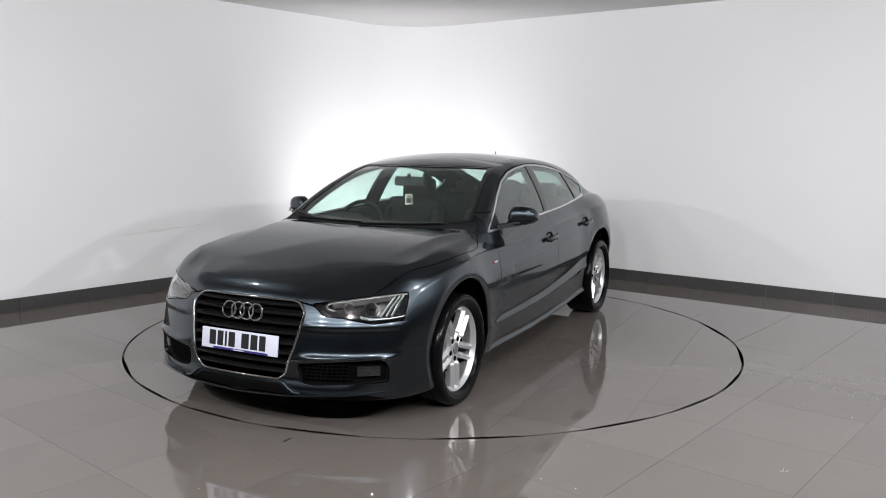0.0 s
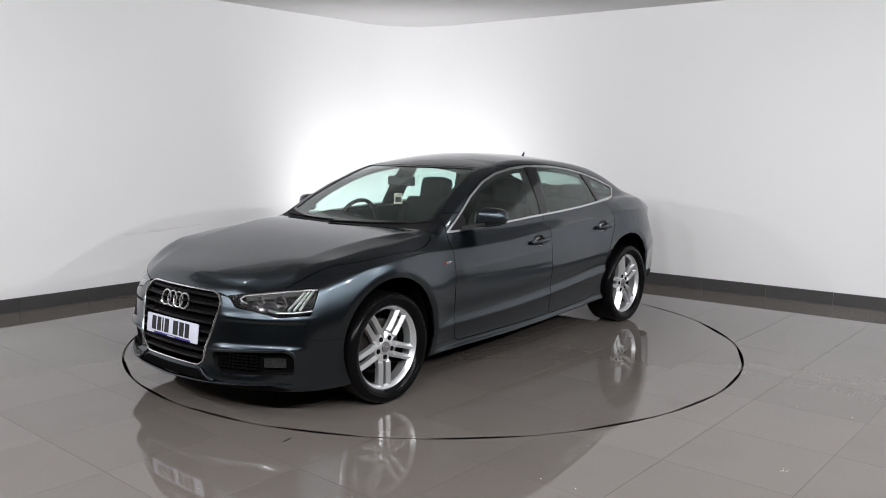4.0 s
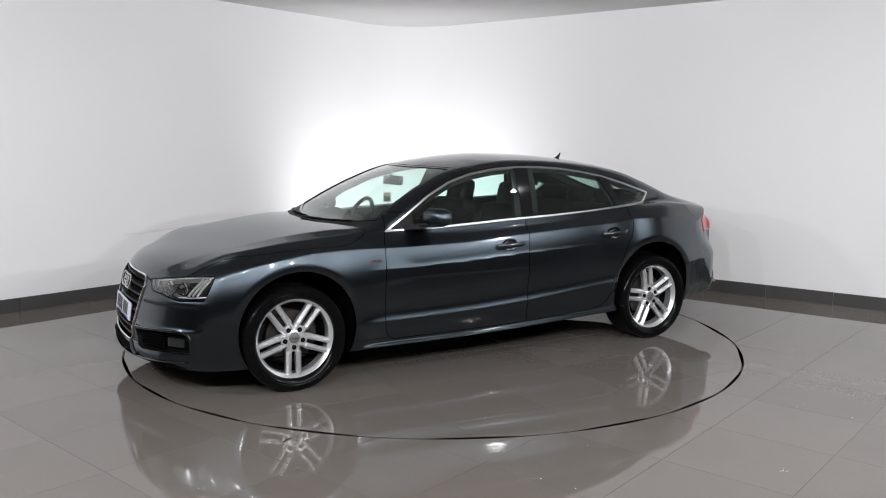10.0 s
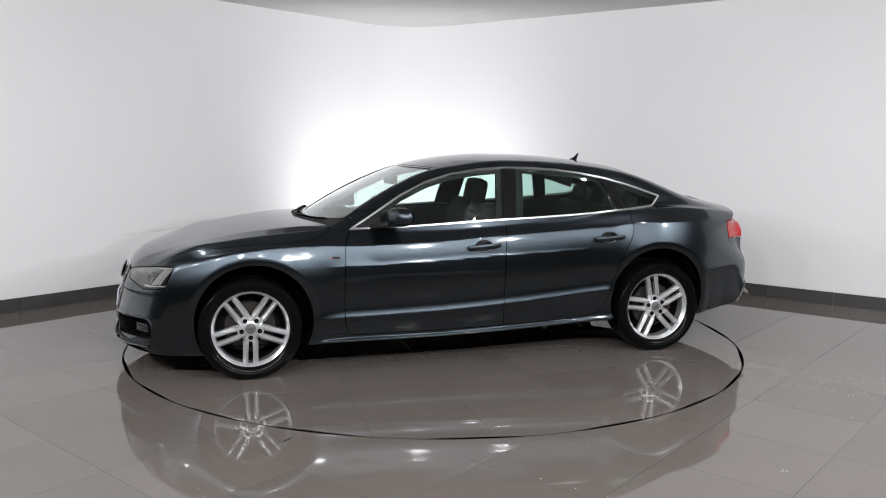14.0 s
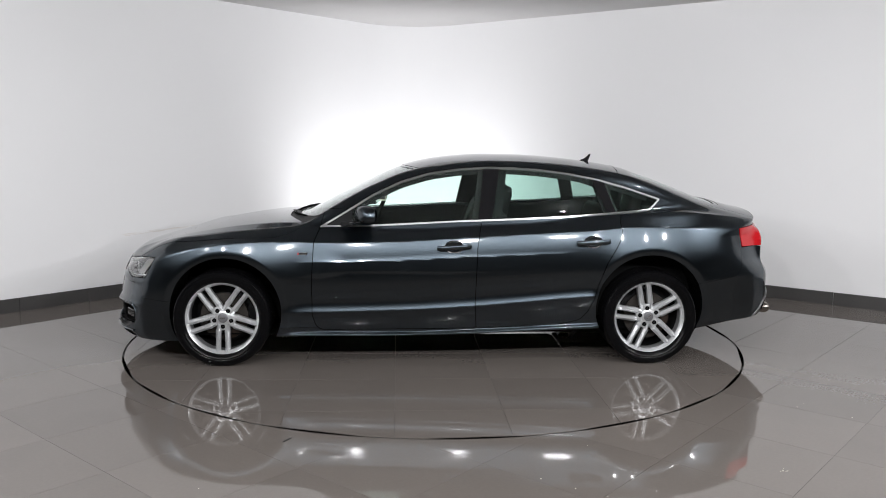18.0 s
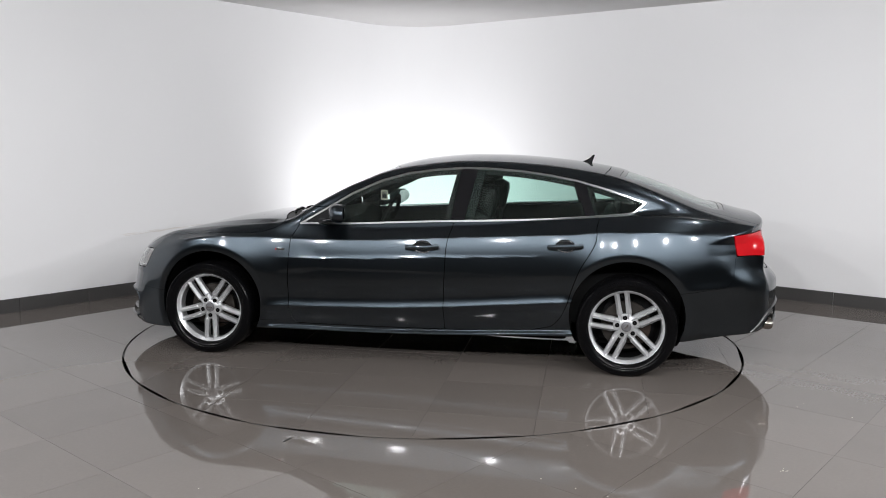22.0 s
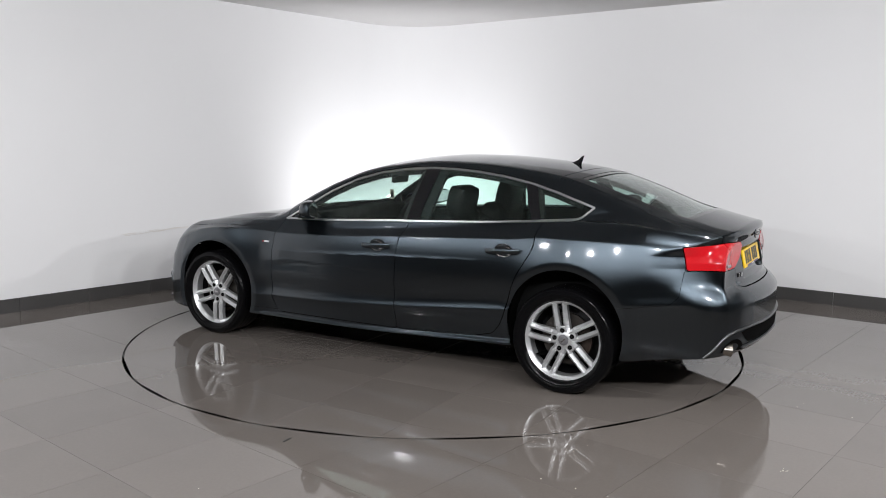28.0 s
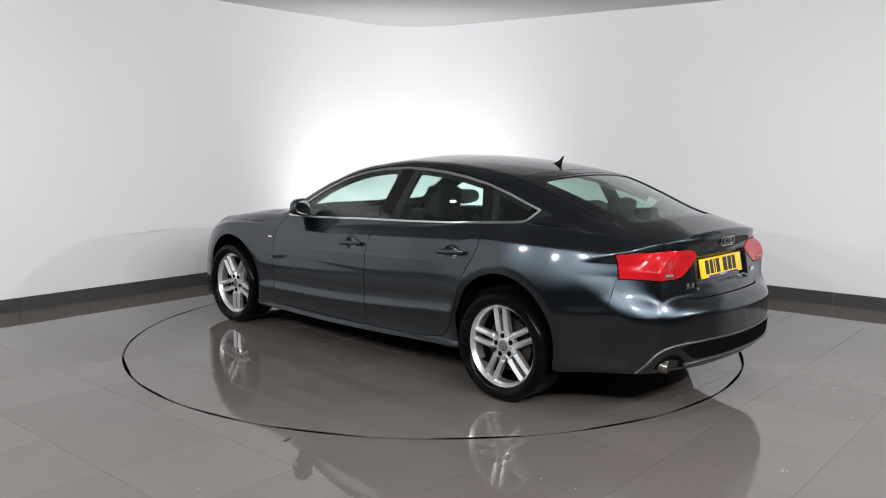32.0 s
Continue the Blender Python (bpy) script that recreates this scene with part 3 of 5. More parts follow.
def clip(m, g):
    """The part of a triangle mesh (points, normals, triangles) where g < 0."""
    v, n, f = m
    g = np.where(np.abs(g) < 1e-7, 1e-7, g)
    neg = g[f] < 0
    cnt = neg.sum(1)
    tris = [f[cnt == 3]]
    roll = lambda rows, k: np.stack([rows[np.arange(len(rows)), (k + i) % 3] for i in range(3)], 1)
    one = f[cnt == 1]
    one = roll(one, np.argmax(neg[cnt == 1], 1))
    two = f[cnt == 2]
    two = roll(two, np.argmin(neg[cnt == 2], 1))
    pairs = np.concatenate([one[:, [0, 1]], one[:, [0, 2]], two[:, [0, 1]], two[:, [0, 2]]])
    if len(pairs):
        key, inv = np.unique(np.sort(pairs, 1), axis=0, return_inverse=True)
        inv = inv.ravel() + len(v)
        t = (g[key[:, 0]] / (g[key[:, 0]] - g[key[:, 1]]))[:, None]
        v = np.concatenate([v, v[key[:, 0]] * (1 - t) + v[key[:, 1]] * t])
        n = np.concatenate([n, unit(n[key[:, 0]] * (1 - t) + n[key[:, 1]] * t)])
        a, b = len(one), len(two)
        o1, o2, t1, t2 = inv[:a], inv[a:2 * a], inv[2 * a:2 * a + b], inv[2 * a + b:]
        tris += [np.stack([one[:, 0], o1, o2], 1), np.stack([t1, two[:, 1], two[:, 2]], 1), np.stack([t1, two[:, 2], t2], 1)]
    f = np.concatenate(tris)
    used, f2 = np.unique(f, return_inverse=True)
    return v[used], n[used], f2.reshape(-1, 3)


def cut(m, g, gap=.0022):
    """Two parts of m along g = 0, with an open joint between them."""
    return clip(m, g + gap), clip(m, gap - g)


def rim(m, deep=.012, half=True):
    """Turns the edges of a panel inwards, so that it has thickness."""
    v, n, f = m
    e = np.concatenate([f[:, [0, 1]], f[:, [1, 2]], f[:, [2, 0]]])
    k = e[:, 0] * len(v) + e[:, 1]
    free = e[~np.isin(k, e[:, 1] * len(v) + e[:, 0])]
    if half:
        free = free[~((v[free[:, 0], 1] < 1e-6) & (v[free[:, 1], 1] < 1e-6))]
    if not len(free):
        return m
    a, b = v[free[:, 0]], v[free[:, 1]]
    out = unit(np.cross(b - a, n[free[:, 0]]))
    base, c = len(v), len(free)
    v2 = np.concatenate([v, a, b, b - n[free[:, 1]] * deep, a - n[free[:, 0]] * deep])
    n2 = np.concatenate([n, out, out, out, out])
    i = base + np.arange(c)
    return v2, n2, np.concatenate([f, np.stack([i + c, i, i + 3 * c], 1), np.stack([i + c, i + 3 * c, i + 2 * c], 1)])


def flip(m):
    k = np.array([1, -1, 1])
    return m[0] * k, m[1] * k, m[2][:, ::-1]


def join(*ms):
    o, fs = 0, []
    for m in ms:
        fs.append(m[2] + o)
        o += len(m[0])
    return np.concatenate([m[0] for m in ms]), np.concatenate([m[1] for m in ms]), np.concatenate(fs)


def offset(m, d):
    return m[0] + m[1] * d, m[1], m[2]


def sheet(m, thick):
    """A closed pane: the skin, an inner face and the edges between."""
    r = rim(m, thick, half=False)
    inner = (m[0] - m[1] * thick, -m[1], m[2][:, ::-1])
    return join(r, inner)


def panel(name, m, mat, parent, label="", deep=.012, centre=False, side=0):
    """Links a panel: both halves as one mesh (centre), or one on each side."""
    made = []
    if centre:
        r = rim(m, deep)
        w = join(r, flip(r))
        made.append(part(name, mesh_from(name, w[0], w[2], mat, w[1]), mat, parent, label))
    else:
        r = rim(m, deep, half=False)
        for k, w in ((1, r), (-1, flip(r))):
            if side in (0, k):
                made.append(part(name, mesh_from(name, w[0], w[2], mat, w[1]), mat, parent, label))
    return made


car = tagged(new("car"), "dark grey metallic five-door fastback car standing on the turntable", "car")
shell = skin(.0095)
X, Y, Z = lambda m: m[0][:, 0], lambda m: m[0][:, 1], lambda m: m[0][:, 2]
xz, xy, yz = lambda m: m[0][:, [0, 2]], lambda m: m[0][:, [0, 1]], lambda m: m[0][:, [1, 2]]

# wheel arches go right through the wings
AXLE_F, AXLE_R, ARCH_F, ARCH_R = 1.424, -1.399, (1.400, .356, .360), (-1.397, .376, .361)
for cx, cz, cr in (ARCH_F, ARCH_R):
    shell = clip(shell, -np.maximum(np.hypot(X(shell) - cx, Z(shell) - cz) - cr, .52 - Y(shell)))
under, shell = cut(shell, shell[1][:, 2] + .80, 0)
panel("underbody", under, DARK, car, "black underbody", .002, centre=True)

# side windows with their bright surround
WINDOW = rounded([(.805, .902), (.633, 1.004), (.447, 1.117), (.260, 1.203), (.071, 1.257), (-.121, 1.285), (-.312, 1.298), (-.504, 1.296), (-.694, 1.283),
                  (-.883, 1.259), (-1.071, 1.224), (-1.257, 1.174), (-1.443, 1.113), (-1.508, 1.092), (-1.432, 1.022), (-1.398, 1.012), (-1.245, .999),
                  (-1.056, .984), (-.869, .971), (-.495, .954), (-.122, .940), (.251, .920), (.437, .911)], .015, 4)
day, shell = cut(shell, np.maximum(outline(WINDOW, xz(shell)), .5 - Y(shell)), .0005)
g = outline(WINDOW, xz(day))
trim = clip(day, -.0115 - g)
inner_day = clip(day, g + .0115)
panel("window_trim", offset(trim, .003), SATIN, car, "bright metal strip round the side windows", .008)
lean = lambda m, x0, z0, x1, z1: X(m) - (x0 + (Z(m) - z0) * (x1 - x0) / (z1 - z0))
front_pane = clip(inner_day, -lean(inner_day, -.246, .955, -.292, 1.283))
rest = clip(inner_day, lean(inner_day, -.249, .955, -.296, 1.283))
pillar = clip(rest, -lean(rest, -.338, .956, -.402, 1.284))
rest = clip(rest, lean(rest, -.341, .956, -.405, 1.284))
rear_pane = clip(rest, -lean(rest, -1.128, .995, -1.030, 1.230))
rest = clip(rest, lean(rest, -1.128, .995, -1.030, 1.230))
divider = clip(rest, -lean(rest, -1.185, .995, -1.105, 1.230))
quarter_pane = clip(rest, lean(rest, -1.185, .995, -1.105, 1.230))
panel("pillar_cover", pillar, GLOSS, car, "gloss black door pillar cover")
panel("window_divider", offset(divider, .001), GLOSS, car)
sail = clip(front_pane, -(X(front_pane) - .585))
front_pane = clip(front_pane, X(front_pane) - .582)
panel("mirror_triangle", sail, BLACK, car)


def pane(name, m, centre=False, mat=None, label=""):
    if centre:
        m = offset(m, -.007)
        r = rim(m, .004)
        half = join(r, (m[0] - m[1] * .004, -m[1], m[2][:, ::-1]))
        w = join(half, flip(half))
    else:
        w = sheet(offset(m, -.004), .004)
    for k in ((w,) if centre else (w, flip(w))):
        ob = part(name, mesh_from(name, k[0], k[2], mat or GLASS, k[1]), mat or GLASS, car, label)
        ob.visible_shadow = False
        if centre:
            bm = bmesh.new()
            bm.from_mesh(ob.data)
            bmesh.ops.remove_doubles(bm, verts=bm.verts, dist=.0002)
            bm.to_mesh(ob.data)
            bm.free()


pane("front_window", front_pane)
pane("rear_window", rear_pane, mat=GLASS_DARK)
pane("quarter_window", quarter_pane, mat=GLASS_DARK)

# windscreen and rear screen
bowed = X(shell) + .40 * Y(shell) ** 2
ws = np.maximum.reduce([Y(shell) - np.interp(Z(shell), (.90, 1.07, 1.25, 1.32), (.700, .640, .545, .50)), bowed - .995, .250 - bowed, .90 - Z(shell)])
screen, shell = cut(shell, ws, .0015)
edge = np.maximum.reduce([Y(screen) - np.interp(Z(screen), (.90, 1.07, 1.25, 1.32), (.700, .640, .545, .50)), X(screen) + .40 * Y(screen) ** 2 - .995, .250 - X(screen) - .40 * Y(screen) ** 2])
frit = clip(screen, -.022 - edge)
clear = clip(screen, edge + .022)
panel("screen_border", offset(frit, -.002), GLOSS, car, centre=True)
pane("windscreen", clear, centre=True, mat=GLASS_SCREEN)


def rear_box(m):
    c = X(m) - .20 * Y(m) ** 2
    qx, qy = np.abs(c + 1.715) - (.335 - .07), np.abs(Y(m)) - (.478 + .03 * np.clip((c + 1.72) / .34, -1, 1) - .07)
    return np.maximum(np.hypot(np.maximum(qx, 0), np.maximum(qy, 0)) + np.minimum(np.maximum(qx, qy), 0) - .07, .95 - Z(m))


screen, shell = cut(shell, rear_box(shell), .0015)
edge = rear_box(screen)
frit, clear = clip(screen, -.03 - edge), clip(screen, edge + .03)
panel("rear_screen_border", offset(frit, -.002), GLOSS, car, centre=True)
pane("rear_screen", clear, centre=True, mat=GLASS_SCREEN)

# lamps
HEAD = rounded([(.380, .650), (.521, .674), (.662, .694), (.76, .703), (.95, .710), (.95, .572), (.765, .569), (.69, .560), (.624, .574), (.559, .588),
                (.478, .595), (.45, .601), (.425, .625)], .012, 4)
head, shell = cut(shell, np.maximum(outline(HEAD, yz(shell)), 1.862 + (.702 - Z(shell)) * .5 - X(shell)), .0025)
REAR = rounded([(.95, .880), (.80, .891), (.683, .907), (.538, .917), (.339, .913), (.290, .880), (.298, .862), (.37, .81), (.442, .772), (.504, .765), (.698, .772), (.800, .767), (.95, .765)], .012, 4)
back, shell = cut(shell, np.maximum(outline(REAR, yz(shell)), X(shell) + 2.042 + (.89 - Z(shell)) * .21), .0025)
split_ = lambda m: Y(m) - (.49 + (Z(m) - .765) * .32)
lamp_in, lamp_out = cut(back, split_(back), .002)

# radiator opening and fog lamp openings
GRILLE = rounded([(-.05, .672), (.280, .663), (.318, .655), (.362, .612), (.357, .565), (.327, .43), (.288, .300), (.248, .270), (-.05, .262)], .02, 5)
hole, shell = cut(shell, np.maximum(outline(GRILLE, yz(shell)), 1.9 - X(shell)), 0)
FOG = rounded([(.352, .358), (.569, .378), (.742, .385), (.765, .352), (.765, .262), (.65, .262), (.43, .250), (.362, .262)], .018, 4)
fog_hole, shell = cut(shell, np.maximum(outline(FOG, yz(shell)), 1.8 - X(shell)), 0)

# bonnet
BONNET = [(1.068, -.3), (1.068, 0), (1.045, .285), (.985, .50), (.925, .66), (.915, .745), (.955, .775), (1.06, .818), (1.157, .836), (1.30, .839), (1.44, .834),
          (1.55, .818), (1.64, .797), (1.79, .746), (1.90, .705), (1.99, .656), (2.06, .575), (2.105, .49), (2.14, .385), (2.16, .20), (2.168, 0), (2.16, -.3)]
bonnet, shell = cut(shell, np.maximum(outline(BONNET, xy(shell)), .60 - Z(shell)), .0022)
panel("bonnet", bonnet, PAINT, car, "smooth dark grey bonnet", .02, centre=True)
cowl, shell = cut(shell, np.maximum.reduce([X(shell) + .40 * Y(shell) ** 2 - 1.20, .98 - X(shell) - .40 * Y(shell) ** 2, .85 - Z(shell), Y(shell) - .70]), .001)
panel("cowl", offset(cowl, -.006), BLACK, car, "black scuttle panel", centre=True)

# doors
DOOR_F = rounded([(.765, 1.02), (.793, .900), (.812, .859), (.829, .817), (.843, .547), (.841, .336), (.818, .262), (.785, .238), (-.235, .247), (-.2245, .387),
                  (-.2290, .557), (-.2375, .783), (-.250, .857), (-.275, .952), (-.280, 1.02)], .02, 4)
DOOR_R = rounded([(-.279, 1.02), (-.274, .952), (-.249, .857), (-.2365, .783), (-.2280, .557), (-.2235, .387), (-.234, .247), (-.80, .268), (-.93, .297), (-.985, .36), (-1.02, .44),
                  (-1.050, .546), (-1.069, .604), (-1.098, .680), (-1.166, .792), (-1.193, .848), (-1.198, .90), (-1.193, .936), (-1.206, .975), (-1.215, 1.02)], .02, 4)
DOORS, HANDLES = [], [(-.083, .789), (-1.003, .821)]
for hx, hz in HANDLES:
    shell = clip(shell, -np.maximum(np.hypot((X(shell) - hx) / .062, (Z(shell) - hz + .001) / .040) * .05 - .05, .5 - Y(shell)))
for name, poly in (("front_door", DOOR_F), ("rear_door", DOOR_R)):
    door, shell = cut(shell, np.maximum(outline(poly, xz(shell)), .5 - Y(shell)), .0024)
    for ob in panel(name, door, PAINT, car, "dark grey door", .02):
        DOORS.append(ob)

# bumpers, tailgate, roof, wings
BUMPER = [(2.6, .0), (1.45, .0), (1.45, .405), (1.763, .426), (1.945, .440), (1.958, .481), (1.936, .570), (1.90, .64), (2.00, .74), (2.6, .74)]
bumper, shell = cut(shell, outline(BUMPER, xz(shell)), .0006)
panel("front_bumper", bumper, PAINT, car, "dark grey front bumper with a splitter lip", .02, centre=True)
HIND = [(-2.7, .0), (-1.55, .0), (-1.55, .525), (-1.76, .551), (-2.0, .583), (-2.045, .63), (-2.056, .766), (-2.25, .766), (-2.3, .60), (-2.7, .60)]
lid = np.maximum.reduce([np.minimum(np.maximum(Y(shell) - np.interp(X(shell), (-2.28, -2.236, -2.0, -1.65, -1.30), (.545, .545, .545, .565, .565)), .93 - Z(shell)),
                                    outline(rounded([(-.1, .655), (.385, .655), (.43, .668), (.440, .72), (.436, .766), (.56, .80), (.545, .95), (.545, 1.2), (-.1, 1.2)], .02), yz(shell))),
                         X(shell) - .20 * Y(shell) ** 2 + 1.295])
tailgate, shell = cut(shell, lid, .0022)
panel("tailgate", tailgate, PAINT, car, "dark grey tailgate with a lip spoiler", .02, centre=True)
hind, shell = cut(shell, np.minimum(outline(HIND, xz(shell)), np.maximum(X(shell) + 2.06, Z(shell) - .80)), .0010)
panel("rear_bumper", hind, PAINT, car, "dark grey rear bumper", .02, centre=True)
top, shell = cut(shell, np.maximum.reduce([X(shell) + .40 * Y(shell) ** 2 - .25, -1.29 - X(shell) + .20 * Y(shell) ** 2, 1.1 - Z(shell), Y(shell) - np.interp(X(shell), (-1.3, -.6, .3), (.49, .515, .50))]), .0012)
panel("roof", top, PAINT, car, "smooth dark grey roof", .02, centre=True)
sill, shell = cut(shell, np.maximum.reduce([np.abs(X(shell)) - 1.3, Z(shell) - .252, .4 - Y(shell)]), .0008)
panel("sill", sill, PAINT, car, "dark grey sill")
wing, shell = cut(shell, np.maximum(.80 - X(shell), Z(shell) - .908), .0005)
panel("front_wing", wing, PAINT, car, "dark grey front wing")
panel("body_side", shell, PAINT, car, "dark grey body side with roof pillars")


# ---- details of the car ----
def solve_axis(f, lo, hi):
    """The last point inside along a line, from the inside value lo to the outside value hi."""
    for _ in range(40):
        mid = (lo + hi) / 2
        lo, hi = (mid, hi) if f(mid) < 0 else (lo, mid)
    return lo


def front_at(y, z):
    return solve_axis(lambda x: float(body(np.array(x), np.array(y), np.array(z))), 1.4, 2.5)


def rear_at(y, z):
    return solve_axis(lambda x: float(body(np.array(x), np.array(y), np.array(z))), -1.6, -2.6)


def side_at(x, z):
    return solve_axis(lambda y: float(body(np.array(x), np.array(y), np.array(z))), .3, 1.1)


def top_at(x, y):
    return solve_axis(lambda z: float(body(np.array(x), np.array(y), np.array(z))), .5, 1.6)


def sweep(path, section, closed=False, up=(0, 0, 1)):
    """Verts and faces of a section (across, up) carried along a path."""
    p = [Vector(q) for q in path]
    n, k = len(p), len(section)
    verts, faces = [], []
    for i in range(n):
        a, b = (p[i - 1], p[(i + 1) % n]) if closed else (p[max(i - 1, 0)], p[min(i + 1, n - 1)])
        d = (b - a).normalized()
        s = d.cross(Vector(up)).normalized()
        u = s.cross(d)
        verts += [tuple(p[i] + s * q[0] + u * q[1]) for q in section]
    for i in range(n if closed else n - 1):
        j = (i + 1) % n
        faces += [(i * k + m, i * k + (m + 1) % k, j * k + (m + 1) % k, j * k + m) for m in range(k)]
    if not closed:
        faces += [tuple(range(k - 1, -1, -1)), tuple(range((n - 1) * k, n * k))]
    return verts, faces


def solid(name, vf, mat, parent, label="", angle=35):
    bm = bmesh.new()
    vs = [bm.verts.new(v) for v in vf[0]]
    for f in vf[1]:
        try:
            bm.faces.new([vs[i] for i in f])
        except ValueError:
            pass
    return shade(part(name, bm, mat, parent, label), angle)


def oval(a, b, n=10):
    return [(a * math.cos(2 * math.pi * i / n), b * math.sin(2 * math.pi * i / n)) for i in range(n)]


def lathe(profile, n=64):
    """Verts and faces of a profile (radius, y) turned about the y axis."""
    k = len(profile)
    verts = [(r * math.cos(2 * math.pi * i / n), y, r * math.sin(2 * math.pi * i / n)) for i in range(n) for r, y in profile]
    faces = [(i * k + m, i * k + m + 1, ((i + 1) % n) * k + m + 1, ((i + 1) % n) * k + m) for i in range(n) for m in range(k - 1)]
    return verts, faces


def mirrored(vf):
    return [(x, -y, z) for x, y, z in vf[0]], [tuple(reversed(f)) for f in vf[1]]


def pair(name, vf, mat, parent, label="", angle=35):
    return [solid(name, w, mat, parent, label, angle) for w in (vf, mirrored(vf))]


# -- wheels: twin-spoke alloy, low tyre, brake behind
HUB_Z, TYRE_R = .3145, .3150
TYRE_PROFILE = [(.236, -.09), (.244, -.105), (.262, -.118), (.285, -.122), (.302, -.117), (.312, -.105), (.3175, -.085), (TYRE_R, -.05), (TYRE_R, -.046), (.3125, -.0455), (.3125, -.0405), (TYRE_R, -.04),
                (TYRE_R, -.003), (.3125, -.0025), (.3125, .0025), (TYRE_R, .003), (TYRE_R, .04), (.3125, .0405), (.3125, .0455), (TYRE_R, .046), (TYRE_R, .05), (.3175, .085), (.312, .105), (.306, .114),
                (.302, .117), (.298, .1165), (.285, .122), (.270, .1205), (.268, .1185), (.262, .118), (.250, .110), (.244, .105), (.240, .098), (.236, .09)]
RIM_PROFILE = [(.205, -.10), (.215, -.02), (.220, .045), (.2165, .064), (.2190, .071), (.2260, .079), (.2345, .090), (.2400, .0945), (.2430, .096), (.2445, .0935), (.2440, .085), (.236, .078), (.232, -.10)]


def spoke(a, off):
    """One bar of a spoke pair, with a raised ridge and chamfered flanks, from hub to rim."""
    verts, faces, rows = [], [], []
    for r, w, yf, t in ((.045, .0160, .066, .85), (.078, .0165, .068, .95), (.088, .0185, .077, 1), (.12, .0168, .0785, 1), (.16, .0160, .079, 1), (.20, .0162, .0785, 1), (.228, .0185, .0775, 1)):
        o = off * t * (1.0 + .10 * (r - .08) / .14)
        sec = [(-w, yf - .046), (-w, yf - .016), (-w * .12, yf + .003), (w * .12, yf + .003), (w, yf - .016), (w, yf - .046)]
        rows.append([(r, o + s, y) for s, y in sec])
    ca, sa = math.cos(a), math.sin(a)
    for row in rows:
        for r, s, y in row:
            verts.append((r * ca - s * sa, y, r * sa + s * ca))
    for i in range(len(rows) - 1):
        faces += [(i * 6 + m, i * 6 + (m + 1) % 6, i * 6 + 6 + (m + 1) % 6, i * 6 + 6 + m) for m in range(6)]
    faces += [tuple(range(5, -1, -1)), tuple(range(len(verts) - 6, len(verts)))]
    return verts, faces


def add_wheel(x, y, spin):
    wheel = new("wheel")
    wheel.parent = car
    wheel.matrix_basis = pose(x, y, HUB_Z, 0, spin, 0) if y > 0 else pose(x, y, HUB_Z, 0, spin, 180)
    if WHEELS:
        for o in WHEELS[0].children:
            c = o.copy()
            scene.collection.objects.link(c)
            c.parent = wheel
        WHEELS.append(wheel)
        return
    WHEELS.append(wheel)
    solid("tyre", lathe(TYRE_PROFILE, 96), TYRE, wheel, "low-profile black tyre", 40)
    solid("rim", lathe(RIM_PROFILE, 96), ALLOY, wheel, "silver alloy rim", 30)
    for k in range(5):
        a = math.radians(-90 + 72 * k)
        for off in (-.0288, .0288):
            solid("spoke", spoke(a, off), ALLOY, wheel, angle=25)
        # web that joins the pair at the hub, and the bolt well in it
        bm = bmesh.new()
        box(bm, (.045, .030, -.030), (.084, .0655, .030), .006, pose(0, 0, 0, 0, -math.degrees(a), 0))
        shade(part("web", bm, ALLOY, wheel))
        bm = bmesh.new()
        bmesh.ops.create_cone(bm, cap_ends=True, segments=16, radius1=.0142, radius2=.0142, depth=.006, matrix=pose(.0575 * math.cos(a), .0662, .0575 * math.sin(a), 90))
        part("bolt_well", bm, DARK, wheel)
        bm = bmesh.new()
        bmesh.ops.create_cone(bm, cap_ends=True, segments=6, radius1=.0065, radius2=.006, depth=.005, matrix=pose(.0565 * math.cos(a), .070, .0565 * math.sin(a), 90))
        part("bolt", bm, ALLOY_DARK, wheel)
    solid("hub", lathe([(.0, .070), (.040, .070), (.048, .066), (.060, .058), (.066, .030), (.060, -.02), (.0, -.02)], 40), ALLOY, wheel)
    solid("hub_cap", lathe([(0, .0785), (.020, .0780), (.029, .0755), (.0325, .070), (.033, .060)], 40), CAP, wheel, "grey hub cap")
    for k in range(4):
        bm = bmesh.new()
        bmesh.ops.create_cone(bm, cap_ends=True, segments=12, radius1=.0052, radius2=.0052, depth=.002, matrix=pose(-.0129 + .0086 * k, .0786, 0, 90))
        part("emblem", bm, CHROME, wheel)
    bm = bmesh.new()
    bmesh.ops.create_cone(bm, cap_ends=True, segments=12, radius1=.0060, radius2=.0045, depth=.030, matrix=pose(.196 * math.cos(2.2), .052, .196 * math.sin(2.2), 60))
    part("tyre_valve", bm, BLACK, wheel, "black valve cap")
    solid("brake_disc", lathe([(.06, .012), (.155, .012), (.157, .0), (.155, -.012), (.06, -.012)], 48), DISC, wheel, "grey steel brake disc")
    solid("barrel", lathe([(.0, -.06), (.10, -.06), (.198, -.085), (.2125, -.03), (.2135, .012)], 48), ALLOY_DARK, wheel)


